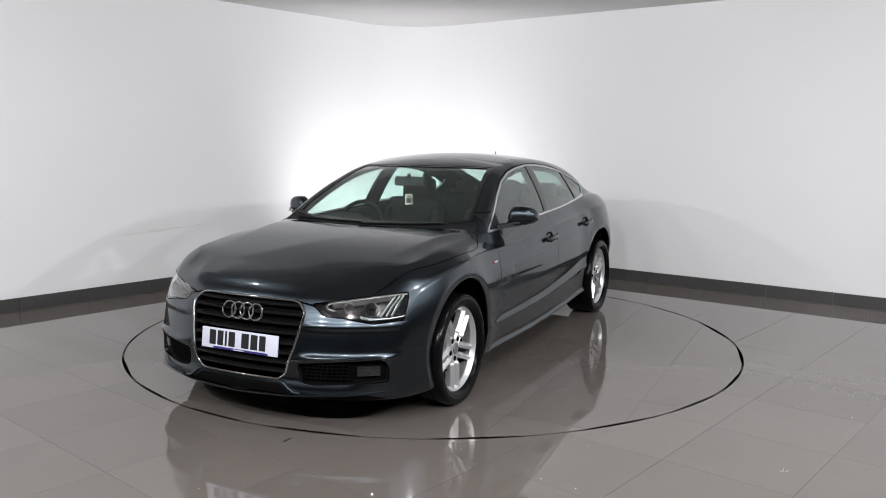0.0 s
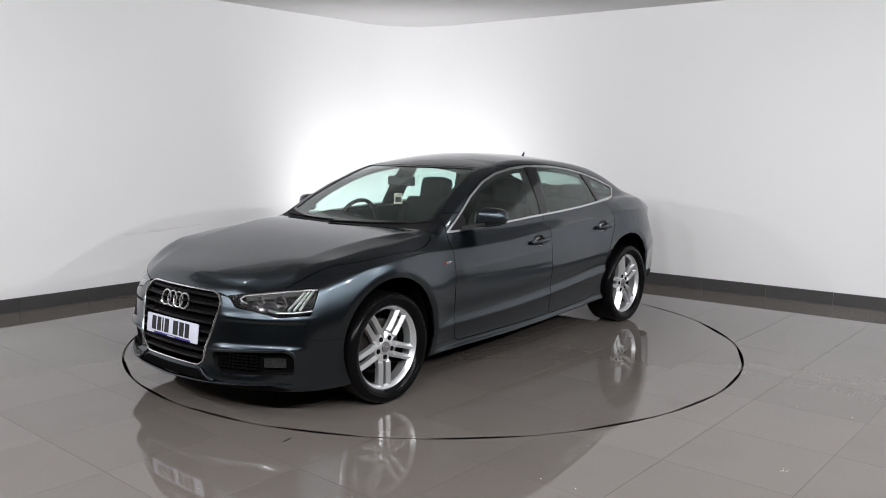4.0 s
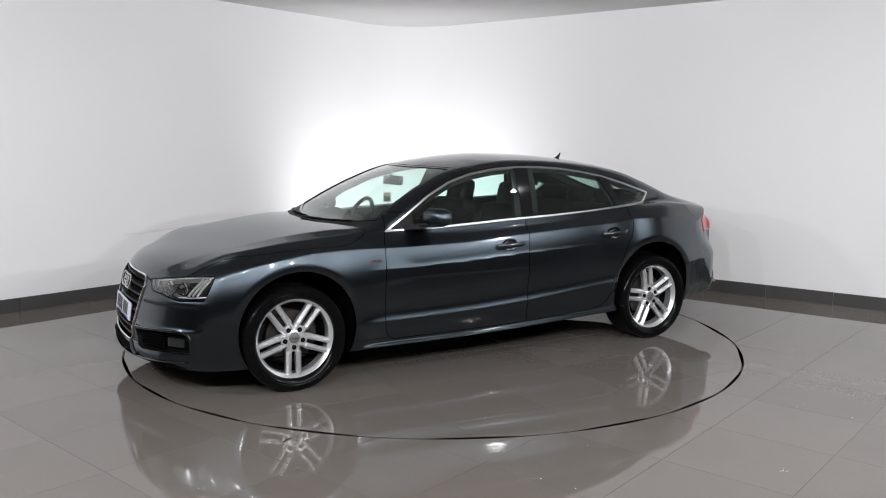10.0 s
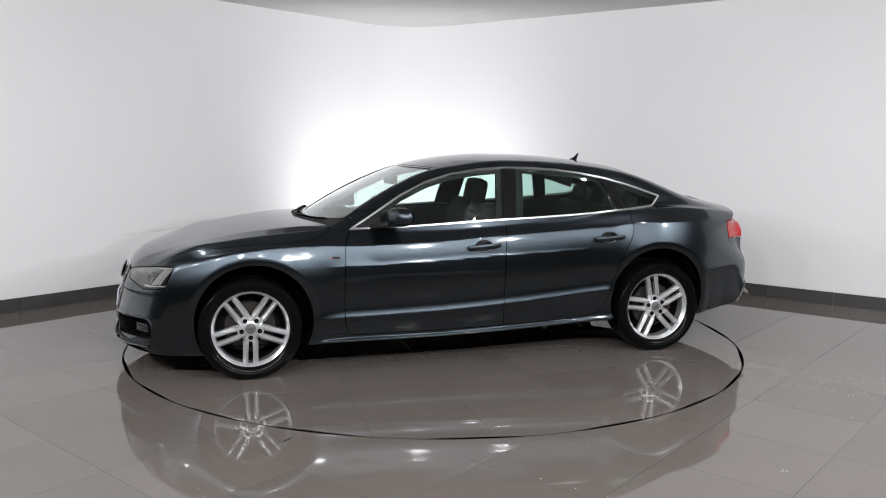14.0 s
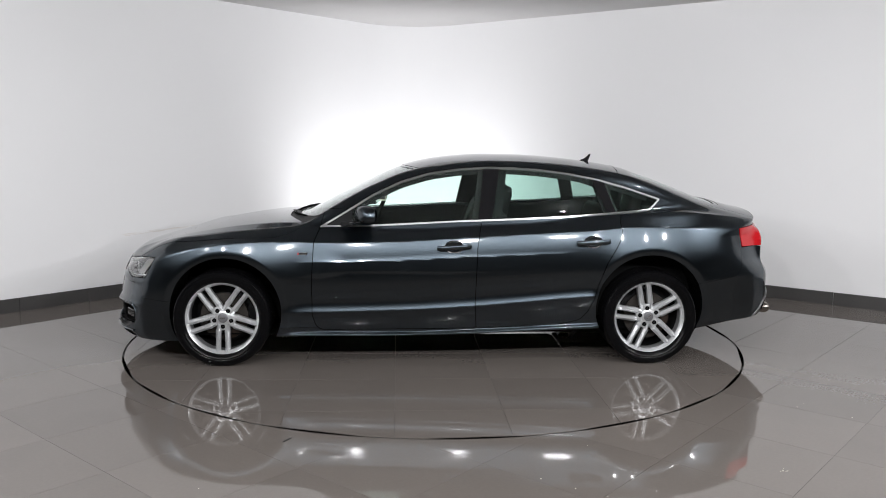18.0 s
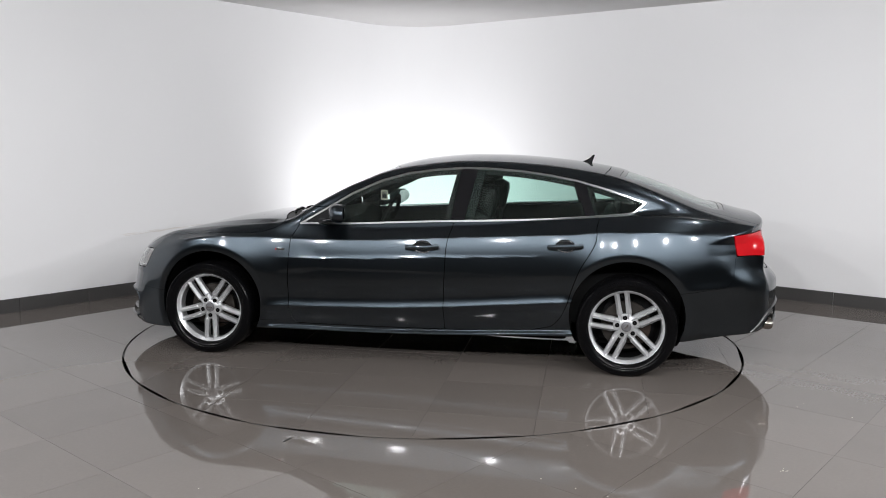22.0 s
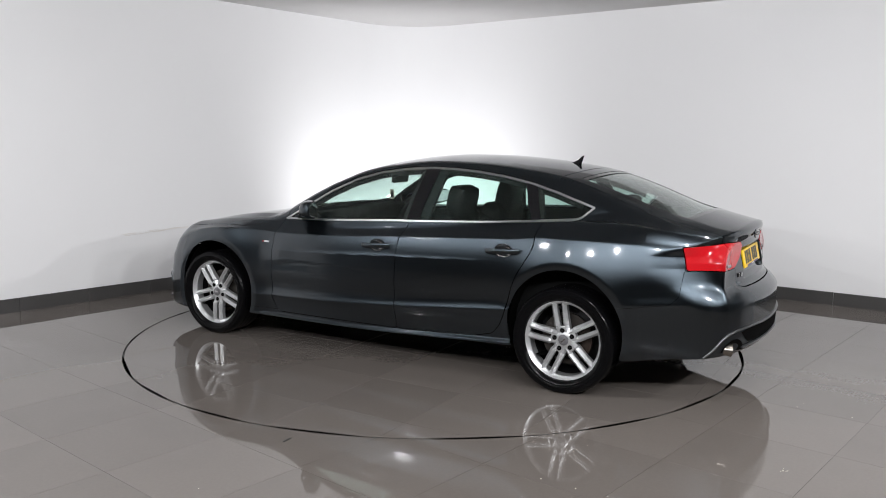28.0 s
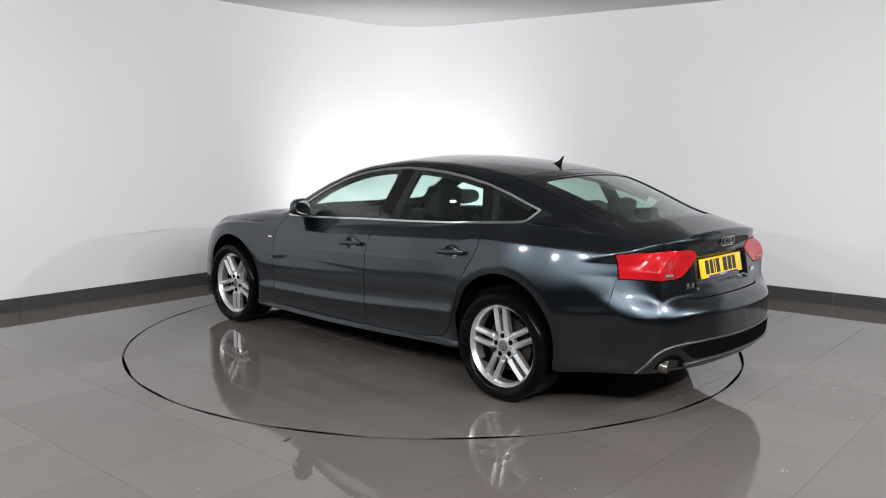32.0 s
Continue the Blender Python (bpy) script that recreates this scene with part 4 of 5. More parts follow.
WHEELS = []
for wx, wy, ws_ in ((AXLE_F, .785, -1), (AXLE_R, .785, 45.6), (AXLE_F, -.785, 12), (AXLE_R, -.785, 25)):
    add_wheel(wx, wy, ws_)
for (cx, cz, cr), wy in ((ARCH_F, 1), (ARCH_R, 1)):
    prof = [(cr + .005, y) for y in (.835, .80, .70, .60, .50)] + [(.05, .49)]
    v, f = lathe(prof, 48)
    pair("arch_liner", ([(x + cx, y, max(z + cz, .20)) for x, y, z in v], f), DARK, car, "black wheel arch liner")
    bm = bmesh.new()
    for k in (1, -1):
        box(bm, (cx - .14, .55 * k - .05, .20), (cx - .05, .55 * k + .05, .42), .02)
    part("suspension_arm", bm, DARK, car)

# -- dark core behind the openings, floor pan and cabin lining
bm = bmesh.new()
box(bm, (1.02, -.50, .20), (2.06, .50, .60), .05)
part("engine_core", bm, DARK, car)
bm = bmesh.new()
box(bm, (-2.18, -.52, .30), (-1.02, .52, .70), .05)
part("boot_floor", bm, DARK, car)
bm = bmesh.new()
box(bm, (-1.05, -.76, .24), (1.04, .76, .32), .02)
part("floor_pan", bm, TRIM, car)
# added block: keeps the bright wall's reflection from showing under the car
bm = bmesh.new()
box(bm, (-1.02, -.62, .150), (1.02, .62, .245), .03)
part("underfloor_tray", bm, DARK, car, "black block added under the floor to stop light passing below")
lining = join(offset(top, -.022), flip(offset(top, -.022)))
part("headlining", mesh_from("headlining", lining[0], lining[2][:, ::-1], LINING, -lining[1]), LINING, car, "grey fabric headlining")
inner_side = clip(shell, np.maximum(.93 - Z(shell), Y(shell) * 0 - 1))
for w in (offset(inner_side, -.018), flip(offset(inner_side, -.018))):
    part("pillar_lining", mesh_from("pillar_lining", w[0], w[2][:, ::-1], TRIM, -w[1]), TRIM, car)
cards = []
for xx in np.linspace(.93, -1.75, 40):
    yb = float(BELT_Y(xx)) - .035
    zb = float(BELT_Z(xx))
    cards.append([(xx, yb - .10, .30), (xx, yb - .07, .60), (xx, yb - .055, .78), (xx, yb - .03, zb - .05), (xx, yb - .012, zb - .012), (xx, yb + .012, zb - .012), (xx, yb + .012, .30)])
v = [p for row in cards for p in row]
f = [(7 * i + m, 7 * i + 7 + m, 7 * i + 7 + (m + 1) % 7, 7 * i + (m + 1) % 7) for i in range(39) for m in range(7)]
pair("door_lining", (v, f), TRIM, car, "dark grey door lining")

# door frames seen from inside: roof rail and pillar trims
rail_x = np.linspace(.74, -1.42, 44)
rail_z = np.interp(rail_x, (-1.443, -1.257, -1.071, -.883, -.694, -.504, -.312, -.121, .071, .260, .447, .633, .805), (1.113, 1.174, 1.224, 1.259, 1.283, 1.296, 1.298, 1.285, 1.257, 1.203, 1.117, 1.004, .902)) - .022
rail = [(float(x), side_at(float(x), float(z)) - .026, float(z)) for x, z in zip(rail_x, rail_z)]
pair("rail_trim", sweep(rail, [(-.008, -.026), (.008, -.026), (.008, .030), (-.008, .030)]), TRIM, car, "black trim along the roof rail")
for nm, b0, b1, t0, t1, zt in (("pillar_trim", -.205, -.400, -.265, -.455, 1.275), ("rear_pillar_trim", -1.115, -1.215, -1.035, -1.135, 1.21)):
    v = []
    for s in np.linspace(0, 1, 7):
        z = .95 + (zt - .95) * s
        for xx in (b0 + (t0 - b0) * s, b1 + (t1 - b1) * s):
            y = side_at(xx, z)
            v += [(xx, y - .020, z), (xx, y - .050, z)]
    f = [(4 * i + p, 4 * i + q, 4 * i + 4 + q, 4 * i + 4 + p) for i in range(6) for p, q in ((0, 1), (1, 3), (3, 2), (2, 0))]
    pair(nm, (v, f), TRIM, car, "black pillar trim")

# dashboard, with a hood over the dials, and the steering wheel on the right
dash = []
for yy in np.linspace(-.70, .70, 29):
    hump = .045 * math.exp(-((yy + .37) / .17) ** 4)
    k = .16 * (yy / .7) ** 2
    dash.append([(1.05 - k, yy, .885), (.92 - k, yy, .915), (.78 - k * .6, yy, .925 + hump * .5), (.66 - k * .3, yy, .922 + hump), (.60, yy, .900 + hump), (.585, yy, .84), (.62, yy, .70), (.68, yy, .55), (1.05 - k, yy, .50)])
v = [p for row in dash for p in row]
f = [(9 * i + m, 9 * i + 9 + m, 9 * i + 9 + (m + 1) % 9, 9 * i + (m + 1) % 9) for i in range(28) for m in range(9)] + [tuple(range(8, -1, -1)), tuple(range(28 * 9, 29 * 9))]
solid("dashboard", (v, f), TRIM, car, "dark soft-touch dashboard")
ring = [(.185 * math.cos(a), .185 * math.sin(a)) for a in np.linspace(0, 2 * math.pi, 40, endpoint=False)]
wm = pose(.455, -.39, .855, 0, 66, 0)
wheel_rim = [wm @ Vector((a, b, 0)) for a, b in ring]
steering = solid("steering_wheel", sweep(wheel_rim, oval(.015, .015, 10), True, up=wm.to_3x3() @ Vector((0, 0, 1))), TRIM, car, "black leather steering wheel")
bm = bmesh.new()
box(bm, (-.055, -.075, -.02), (.055, .075, .02), .015, wm)
box(bm, (-.02, -.18, -.008), (.02, .18, .008), .006, wm)
box(bm, (-.17 + .0, -.02, -.008), (.0, .02, .008), .006, wm @ pose(0, 0, 0, 0, 0, 180))
shade(part("wheel_boss", bm, TRIM, steering))


def cushion(bm, size, m, bevel=.05):
    box(bm, tuple(-s / 2 for s in size), tuple(s / 2 for s in size), bevel, m)


def seat(x, y, base):
    """A leather seat with cushion, backrest, bolsters and headrest."""
    ob = new("seat")
    ob.parent = car
    ob.matrix_basis = pose(x, y, 0)
    bm = bmesh.new()
    cushion(bm, (.50, .50, .16), pose(-.02, 0, base, 0, -6), .05)
    shade(part("seat_cushion", bm, LEATHER, ob), 60)
    bm = bmesh.new()
    cushion(bm, (.17, .47, .62), pose(-.34, 0, base + .30, 0, -18), .06)
    shade(part("backrest", bm, LEATHER, ob), 60)
    for k in (1, -1):
        bm = bmesh.new()
        cushion(bm, (.19, .09, .50), pose(-.315, .215 * k, base + .28, 0, -20, 8 * k), .04)
        shade(part("side_bolster", bm, LEATHER, ob), 60)
    bm = bmesh.new()
    cushion(bm, (.135, .27, .25), pose(-.468, 0, base + .640, 0, -12), .06)
    shade(part("headrest", bm, LEATHER, ob), 60)
    for k in (1, -1):
        bm = bmesh.new()
        bmesh.ops.create_cone(bm, cap_ends=True, segments=10, radius1=.006, radius2=.006, depth=.12, matrix=pose(-.455, .06 * k, base + .57, 0, -12))
        part("headrest_post", bm, CHROME, ob)


seat(.03, .37, .41)
seat(.03, -.37, .41)
bench = new("rear_seat")
bench.parent = car
for k in (1, -1):
    bm = bmesh.new()
    cushion(bm, (.50, .60, .16), pose(-.88, .32 * k, .46, 0, -8), .05)
    shade(part("seat_cushion", bm, LEATHER, bench), 60)
    bm = bmesh.new()
    cushion(bm, (.14, .60, .56), pose(-1.24, .32 * k, .72, 0, -25), .05)
    shade(part("backrest", bm, LEATHER, bench), 60)
for yy in (.36, 0, -.36):
    bm = bmesh.new()
    cushion(bm, (.10, .25, .14), pose(-1.39, yy, 1.035, 0, -12), .04)
    shade(part("headrest", bm, LEATHER, bench), 60)
bm = bmesh.new()
box(bm, (-2.02, -.62, .925), (-1.42, .62, .945), .008)
part("parcel_shelf", bm, TRIM, car, "black parcel shelf")

# inside mirror and the card hung at the windscreen
bm = bmesh.new()
box(bm, (-.018, -.115, -.034), (.018, .115, .034), .015, pose(.338, -.035, 1.180, 0, -8, 6))
box(bm, (-.01, -.012, 0), (.01, .012, .035), .004, pose(.350, -.03, 1.200, 0, 20))
shade(part("inside_mirror", bm, BLACK, car, "black inside mirror"))
CARD_AT = pose(.397, -.010, 1.056, 0, 0, 65)
bm = bmesh.new()
box(bm, (-.0012, -.031, -.037), (.0012, .031, .037), .0, CARD_AT)
card = part("hanging_card", bm, CARD, car, "cream card hung from the inside mirror")
for z0, z1, m_ in ((-.026, .012, BLACK), (.017, .021, BLACK), (.026, .029, BLACK)):
    bm = bmesh.new()
    box(bm, (-.0022, -.022, z0), (.0022, .022, z1), 0, CARD_AT)
    part("printed_bar", bm, m_, card)

# -- door mirrors
for k in (1, -1):
    holder = new("door_mirror")
    holder.parent = car
    bm = bmesh.new()
    bmesh.ops.create_uvsphere(bm, u_segments=40, v_segments=24, radius=1)
    for v in bm.verts:
        x, y, z = v.co
        s = lambda q, e: math.copysign(abs(q) ** e, q)
        x, y, z = s(x, .75), s(y, .70), s(z, .72)
        x = x * .072 if x > 0 else -abs(x) ** .6 * .034
        v.co = Vector((x - .10 * (y * .5 + .5) * .6, y * .090 * (1 - .10 * z), z * .062 * (1 - .16 * y) + .006 * y))
    bmesh.ops.transform(bm, matrix=pose(.508, .892, .992, 0, 0, 0), verts=bm.verts)
    if k < 0:
        bmesh.ops.transform(bm, matrix=Matrix.Diagonal((1, -1, 1, 1)), verts=bm.verts)
    cap = shade(part("mirror_cap", bm, PAINT, holder, "dark grey mirror housing"), 50)
    bm = bmesh.new()
    bmesh.ops.create_uvsphere(bm, u_segments=32, v_segments=16, radius=1)
    for v in bm.verts:
        x, y, z = v.co
        y, z = s(y, .70), s(z, .72)
        v.co = Vector((.508 - .0345 + x * .002 - .06 * (y * .92 * .5 + .5), k * (.892 + y * .080 * (1 - .10 * z)), .992 + z * .051 * (1 - .16 * y) + .006 * y))
    shade(part("mirror_glass", bm, CHROME, holder))
    arm = sweep([(.63, .765, .925), (.61, .80, .932), (.58, .84, .940), (.545, .88, .946)], [(-.035, -.012), (.035, -.012), (.03, .014), (-.03, .014)])
    solid("mirror_arm", arm if k > 0 else mirrored(arm), BLACK, holder)
    strip = sweep([(.60, .83, .946), (.59, .87, .944), (.56, .93, .946), (.50, .968, .962)], oval(.010, .0045, 8))
    solid("indicator_strip", strip if k > 0 else mirrored(strip), CLEAR_DULL, holder)

# -- door handles over their hollows
for hx, hz in HANDLES:
    yh = side_at(hx, hz)
    for k in (1, -1):
        bar = []
        for s in np.linspace(-1, 1, 15):
            bar.append((hx + s * .106, yh + .034 - .022 * abs(s) ** 4, hz + s * -.006))
        sec = [(-.006, -.013), (.004, -.016), (.011, -.009), (.012, .006), (.006, .015), (-.005, .012)]
        vf = sweep(bar, [(-a, b) for a, b in sec])
        solid("door_handle", vf if k > 0 else mirrored(vf), PAINT, car, "dark grey grip handle", 60)
        bm = bmesh.new()
        bmesh.ops.create_uvsphere(bm, u_segments=32, v_segments=16, radius=1)
        bmesh.ops.delete(bm, geom=[v for v in bm.verts if v.co.y > .05], context="VERTS")
        for v in bm.verts:
            v.co = Vector((hx + v.co.x * .065, k * (yh - .002 + v.co.y * .034), hz - .001 + v.co.z * .043))
        shade(part("handle_recess", bm, PAINT, car), 60)
        for s in (-.084, .084):
            bm = bmesh.new()
            box(bm, (hx + s - .012, min(k * (yh - .004), k * (yh + .026)), hz - .009), (hx + s + .012, max(k * (yh - .004), k * (yh + .026)), hz + .009), .004)
            shade(part("handle_foot", bm, PAINT, car))

# -- grille: frame, backing, slats, plate
grille = new("grille")
grille.parent = car
full = [p for p in GRILLE if p[0] > 0]
loop = [(y, z) for y, z in full] + [(-y, z) for y, z in reversed(full)]
dense = []
for i, (a, b) in enumerate(zip(loop, loop[1:] + loop[:1])):
    n = max(1, int(math.hypot(b[0] - a[0], b[1] - a[1]) / .03))
    dense += [(a[0] + (b[0] - a[0]) * t / n, a[1] + (b[1] - a[1]) * t / n) for t in range(n)]
path = [(front_at(abs(y), z) + .002, y, z) for y, z in dense]
solid("grille_frame", sweep(path, oval(.0060, .0078, 10), True, up=(1, 0, 0)), CHROME, grille, "chrome grille surround", 60)
g_half = lambda z: np.interp(z, (.262, .270, .300, .43, .565, .612, .655, .672), (.20, .248, .288, .327, .357, .362, .318, .25))
v, f = [], []
gz = np.linspace(.267, .667, 16)
for z in gz:
    for s in np.linspace(-1, 1, 21):
        y = s * (float(g_half(z)) - .001)
        v.append((front_at(abs(y), z) - .055, y, z))
f = [(21 * i + j, 21 * i + j + 1, 21 * i + 22 + j, 21 * i + 21 + j) for i in range(15) for j in range(20)]
solid("grille_backing", (v, f), DARK, grille)
for z in (.308, .356, .404, .452, .502, .550, .596, .638):
    hw = float(g_half(z)) - .006
    pth = [(front_at(abs(y), z) - .018, y, z) for y in np.linspace(-hw, hw, 25)]
    solid("grille_slat", sweep(pth, [(-.016, -.006), (.012, -.009), (.016, -.004), (.015, .006), (-.016, .008)]), SLAT, grille, angle=50)


def rings(y_step, r_out, minor, at, parent):
    """Four linked bright rings."""
    for i in range(4):
        c = (i - 1.5) * y_step
        lp = [at @ Vector((0, c + (r_out - minor) * math.cos(a), (r_out - minor) * math.sin(a))) for a in np.linspace(0, 2 * math.pi, 36, endpoint=False)]
        solid("emblem_ring", sweep(lp, oval(minor, minor * 1.1, 8), True, up=at.to_3x3() @ Vector((1, 0, 0))), CHROME, parent, angle=60)


emb = new("front_emblem")
emb.parent = car
rings(.0578, .0475, .0055, pose(front_at(0, .593) + .010, 0, .593, 0, -14), emb)


def plate(name, at, mat, label, flipx):
    """A number plate: board, plain character bars, a dealer strip and two screws."""
    ob = new(name)
    ob.parent = car
    ob.matrix_basis = at
    bm = bmesh.new()
    box(bm, (-.005, -.249, -.054), (.005, .249, .054), .003)
    shade(part("plate_board", bm, mat, ob, label))
    bm = bmesh.new()
    box(bm, (-.012, -.20, -.045), (-.004, .20, .045), .003)
    part("plate_mount", bm, BLACK, ob)
    yy = -.196
    for w in (.042, .038, .012, .042, 0, .048, .044, .040):
        if not w:
            yy += .031
            continue
        bm = bmesh.new()
        box(bm, (.0045, flipx * yy if flipx > 0 else -yy - w, -.034), (.0060, flipx * yy + w if flipx > 0 else -yy, .043), .0)
        part("character_bar", bm, INK, ob)
        yy += w + .012
    bm = bmesh.new()
    box(bm, (.0045, -.168 if flipx > 0 else -.19, -.053), (.0058, .19 if flipx > 0 else .175, -.0425), .0)
    part("dealer_strip", bm, BLUE, ob, "blue strip along the plate")
    bm = bmesh.new()
    box(bm, (.0052, -.035, -.0510), (.0064, .035, -.0465), 0)
    part("strip_bar", bm, PLATE_WHITE, ob)
    for s in (-.222, .222):
        bm = bmesh.new()
        bmesh.ops.create_cone(bm, cap_ends=True, segments=14, radius1=.007, radius2=.006, depth=.004, matrix=pose(.006, s, .0, 0, 90))
        part("screw_cap", bm, PLATE_WHITE if mat is PLATE_WHITE else mat, ob)


plate("front_plate", pose(front_at(0, .434) - .004, -.004, .434, 0, -7), PLATE_WHITE, "white front number plate", 1)
plate("rear_plate", pose(rear_at(0, .794) - .004, 0, .794, 0, -12, 180), PLATE_YELLOW, "yellow rear number plate", 1)
emb = new("rear_emblem")
emb.parent = car
rings(.0345, .0285, .0042, pose(rear_at(0, .934) - .006, 0, .934, 0, 4, 180), emb)
for y0, w in ((.395, .030), (.358, .028), (-.375, .022), (-.405, .022), (-.43, .012)):
    bm = bmesh.new()
    z = .722 if y0 > 0 else .735
    x = rear_at(abs(y0), z)
    box(bm, (x - .005, y0 - w / 2, z - .012), (x + .002, y0 + w / 2, z + .012), .002)
    part("model_badge", bm, CHROME, car, "small chrome badge")

# -- headlamps
for k in (1, -1):
    lamp = new("headlamp")
    lamp.parent = car
    side_ = (lambda m: m) if k > 0 else flip
    w = side_(sheet(offset(head, -.001), .003))
    cover = part("lamp_cover", mesh_from("lamp_cover", w[0], w[2], CLEAR, w[1]), CLEAR, lamp, "clear lamp cover")
    cover.visible_shadow = False
    w = side_(offset(head, -.050))
    part("lamp_housing", mesh_from("lamp_housing", w[0], w[2], GLOSS, w[1]), GLOSS, lamp, "black lamp housing")
    hv, hn, hf = head
    e_ = np.concatenate([hf[:, [0, 1]], hf[:, [1, 2]], hf[:, [2, 0]]])
    key_ = e_[:, 0] * len(hv) + e_[:, 1]
    free = e_[~np.isin(key_, e_[:, 1] * len(hv) + e_[:, 0])]
    a, b = hv[free[:, 0]], hv[free[:, 1]]
    wall = np.concatenate([a - hn[free[:, 0]] * .004, b - hn[free[:, 1]] * .004, b - hn[free[:, 1]] * .051, a - hn[free[:, 0]] * .051])
    wn = np.tile(unit(np.cross(a - b, hn[free[:, 0]])), (4, 1))
    c = len(free)
    i = np.arange(c)
    wf = np.concatenate([np.stack([i, i + c, i + 3 * c], 1), np.stack([i + c, i + 2 * c, i + 3 * c], 1)])
    w = side_((wall, wn, wf))
    part("lamp_wall", mesh_from("lamp_wall", w[0], w[2], GLOSS, w[1]), GLOSS, lamp)
    fx = lambda y, z, d: (front_at(y, z) - d, y, z)
    # thin light guide along the top, hooked round the inner end
    guide = [fx(y, z, .018) for y, z in ((.50, .618), (.466, .626), (.452, .638), (.466, .651), (.52, .661), (.60, .673), (.68, .684), (.745, .691), (.785, .693))]
    vf = sweep(guide, oval(.0036, .0042, 8))
    solid("light_guide", vf if k > 0 else mirrored(vf), LAMP_WHITE, lamp, "white light guide", 60)
    # grey reflector shelf behind the guide
    vf = sweep([fx(y, z, .034) for y, z in ((.475, .637), (.53, .645), (.60, .655), (.67, .667), (.73, .677))], [(-.006, -.011), (.004, -.011), (.008, .011), (-.006, .011)])
    solid("reflector_shelf", vf if k > 0 else mirrored(vf), SATIN_DARK, lamp, angle=30)
    for y, z, r in ((.655, .625, .034), (.555, .634, .022)):
        x = front_at(y, z) - .030
        bm = bmesh.new()
        bmesh.ops.create_uvsphere(bm, u_segments=24, v_segments=14, radius=r, matrix=pose(x - .012, y * k, z))
        shade(part("projector_lens", bm, CLEAR_DULL, lamp), 60)
        lp = [(x - .002 - .35 * r * math.cos(a) * .6, k * (y + r * 1.08 * math.cos(a)), z + r * 1.08 * math.sin(a)) for a in np.linspace(0, 2 * math.pi, 28, endpoint=False)]
        solid("projector_ring", sweep(lp, oval(.0045, .006, 8), True, up=(1, 0, 0)), CHROME, lamp, angle=60)
    # bright ribs fanned out at the outer end, and the bowl under them
    for (y0, z0), (y1, z1), wide in (((.700, .588), (.742, .684), .0045), ((.722, .588), (.757, .686), .0040), ((.744, .590), (.771, .688), .0045)):
        vf = sweep([fx(y0, z0, .030), fx((y0 + y1) / 2, (z0 + z1) / 2, .028), fx(y1, z1, .022)], [(-wide, -.005), (wide, -.005), (wide * .5, .007), (-wide * .5, .007)], up=(1, 0, 0))
        solid("reflector_rib", vf if k > 0 else mirrored(vf), SATIN, lamp, "bright reflector rib", 30)
    vf = sweep([fx(.615, .592, .030), fx(.64, .583, .028), fx(.67, .579, .028), fx(.715, .582, .026)], [(-.009, -.005), (.008, -.006), (.005, .006), (-.009, .004)])
    solid("reflector_bowl", vf if k > 0 else mirrored(vf), SATIN_DARK, lamp, angle=30)
    guide = [fx(y, z, .014) for y, z in ((.66, .578), (.72, .580), (.775, .586), (.803, .592), (.806, .640), (.796, .690))]
    vf = sweep(guide, oval(.003, .0035, 8))
    solid("lamp_bezel", vf if k > 0 else mirrored(vf), SATIN, lamp, angle=60)

# -- fog lamp openings: mesh, lamp, blades
for k in (1, -1):
    opening = new("fog_opening")
    opening.parent = car
    w = offset(fog_hole, -.040)
    w = w if k > 0 else flip(w)
    part("opening_backing", mesh_from("opening_backing", w[0], w[2], DARK, w[1]), DARK, opening)
    r = rim(fog_hole, .042, half=False)
    n0 = len(fog_hole[0])
    keep = (r[2] >= n0).all(1)
    w = (r[0], -r[1], r[2][keep][:, ::-1])
    w = w if k > 0 else flip(w)
    part("opening_wall", mesh_from("opening_wall", w[0], w[2], BLACK, w[1]), BLACK, opening)
    for z in (.280, .298, .316, .334, .352):
        pth = [(front_at(y, z) - .026, k * y, z) for y in np.linspace(.365 + max(0, z - .33) * .3, .595, 9)]
        solid("mesh_bar", sweep(pth, [(-.006, -.003), (.006, -.003), (.006, .003), (-.006, .003)]), DARK, opening)
    for y in np.linspace(.385, .585, 9):
        pth = [(front_at(y, z) - .027, k * (y + (z - .31) * .25), z) for z in (.268, .30, .33, .360)]
        solid("mesh_bar", sweep(pth, [(-.005, -.0025), (.005, -.0025), (.005, .0025), (-.005, .0025)], up=(1, 0, 0)), DARK, opening)
    fogl = new("fog_lamp")
    fogl.parent = car
    bm = bmesh.new()
    x = front_at(.675, .318)
    box(bm, (-.010, -.060, -.026), (.010, .060, .026), .008, pose(x - .030, k * .672, .320, 0, 0, 36 * k))
    shade(part("lamp_reflector", bm, FOG_LENS, fogl))
    pth = [(front_at(y, z) - (.004 if y < .74 else .010), k * y, z) for y, z in ((.318, .368), (.38, .375), (.46, .381), (.54, .388), (.62, .393), (.70, .396), (.738, .394), (.758, .382), (.768, .345), (.767, .29))]
    solid("upper_blade", sweep(pth, oval(.010, .0055, 10), up=(0, 0, 1)), PAINT, opening, angle=60)
    pth = [(front_at(y, z) + .003, k * y, z) for y, z in ((.255, .260), (.278, .256), (.310, .230), (.345, .209), (.375, .207))]
    solid("lower_blade", sweep(pth, oval(.012, .009, 10), up=(0, 0, 1)), PAINT, opening, angle=60)
v = []
for y in np.linspace(-.745, .745, 61):
    a = abs(y)
    for z in np.linspace(np.interp(a, (0, .37, .745), (.150, .155, .175)), np.interp(a, (0, .25, .32, .66, .745), (.247, .248, .207, .207, .178)), 5):
        v.append((front_at(a, z) + .0035, y, z))
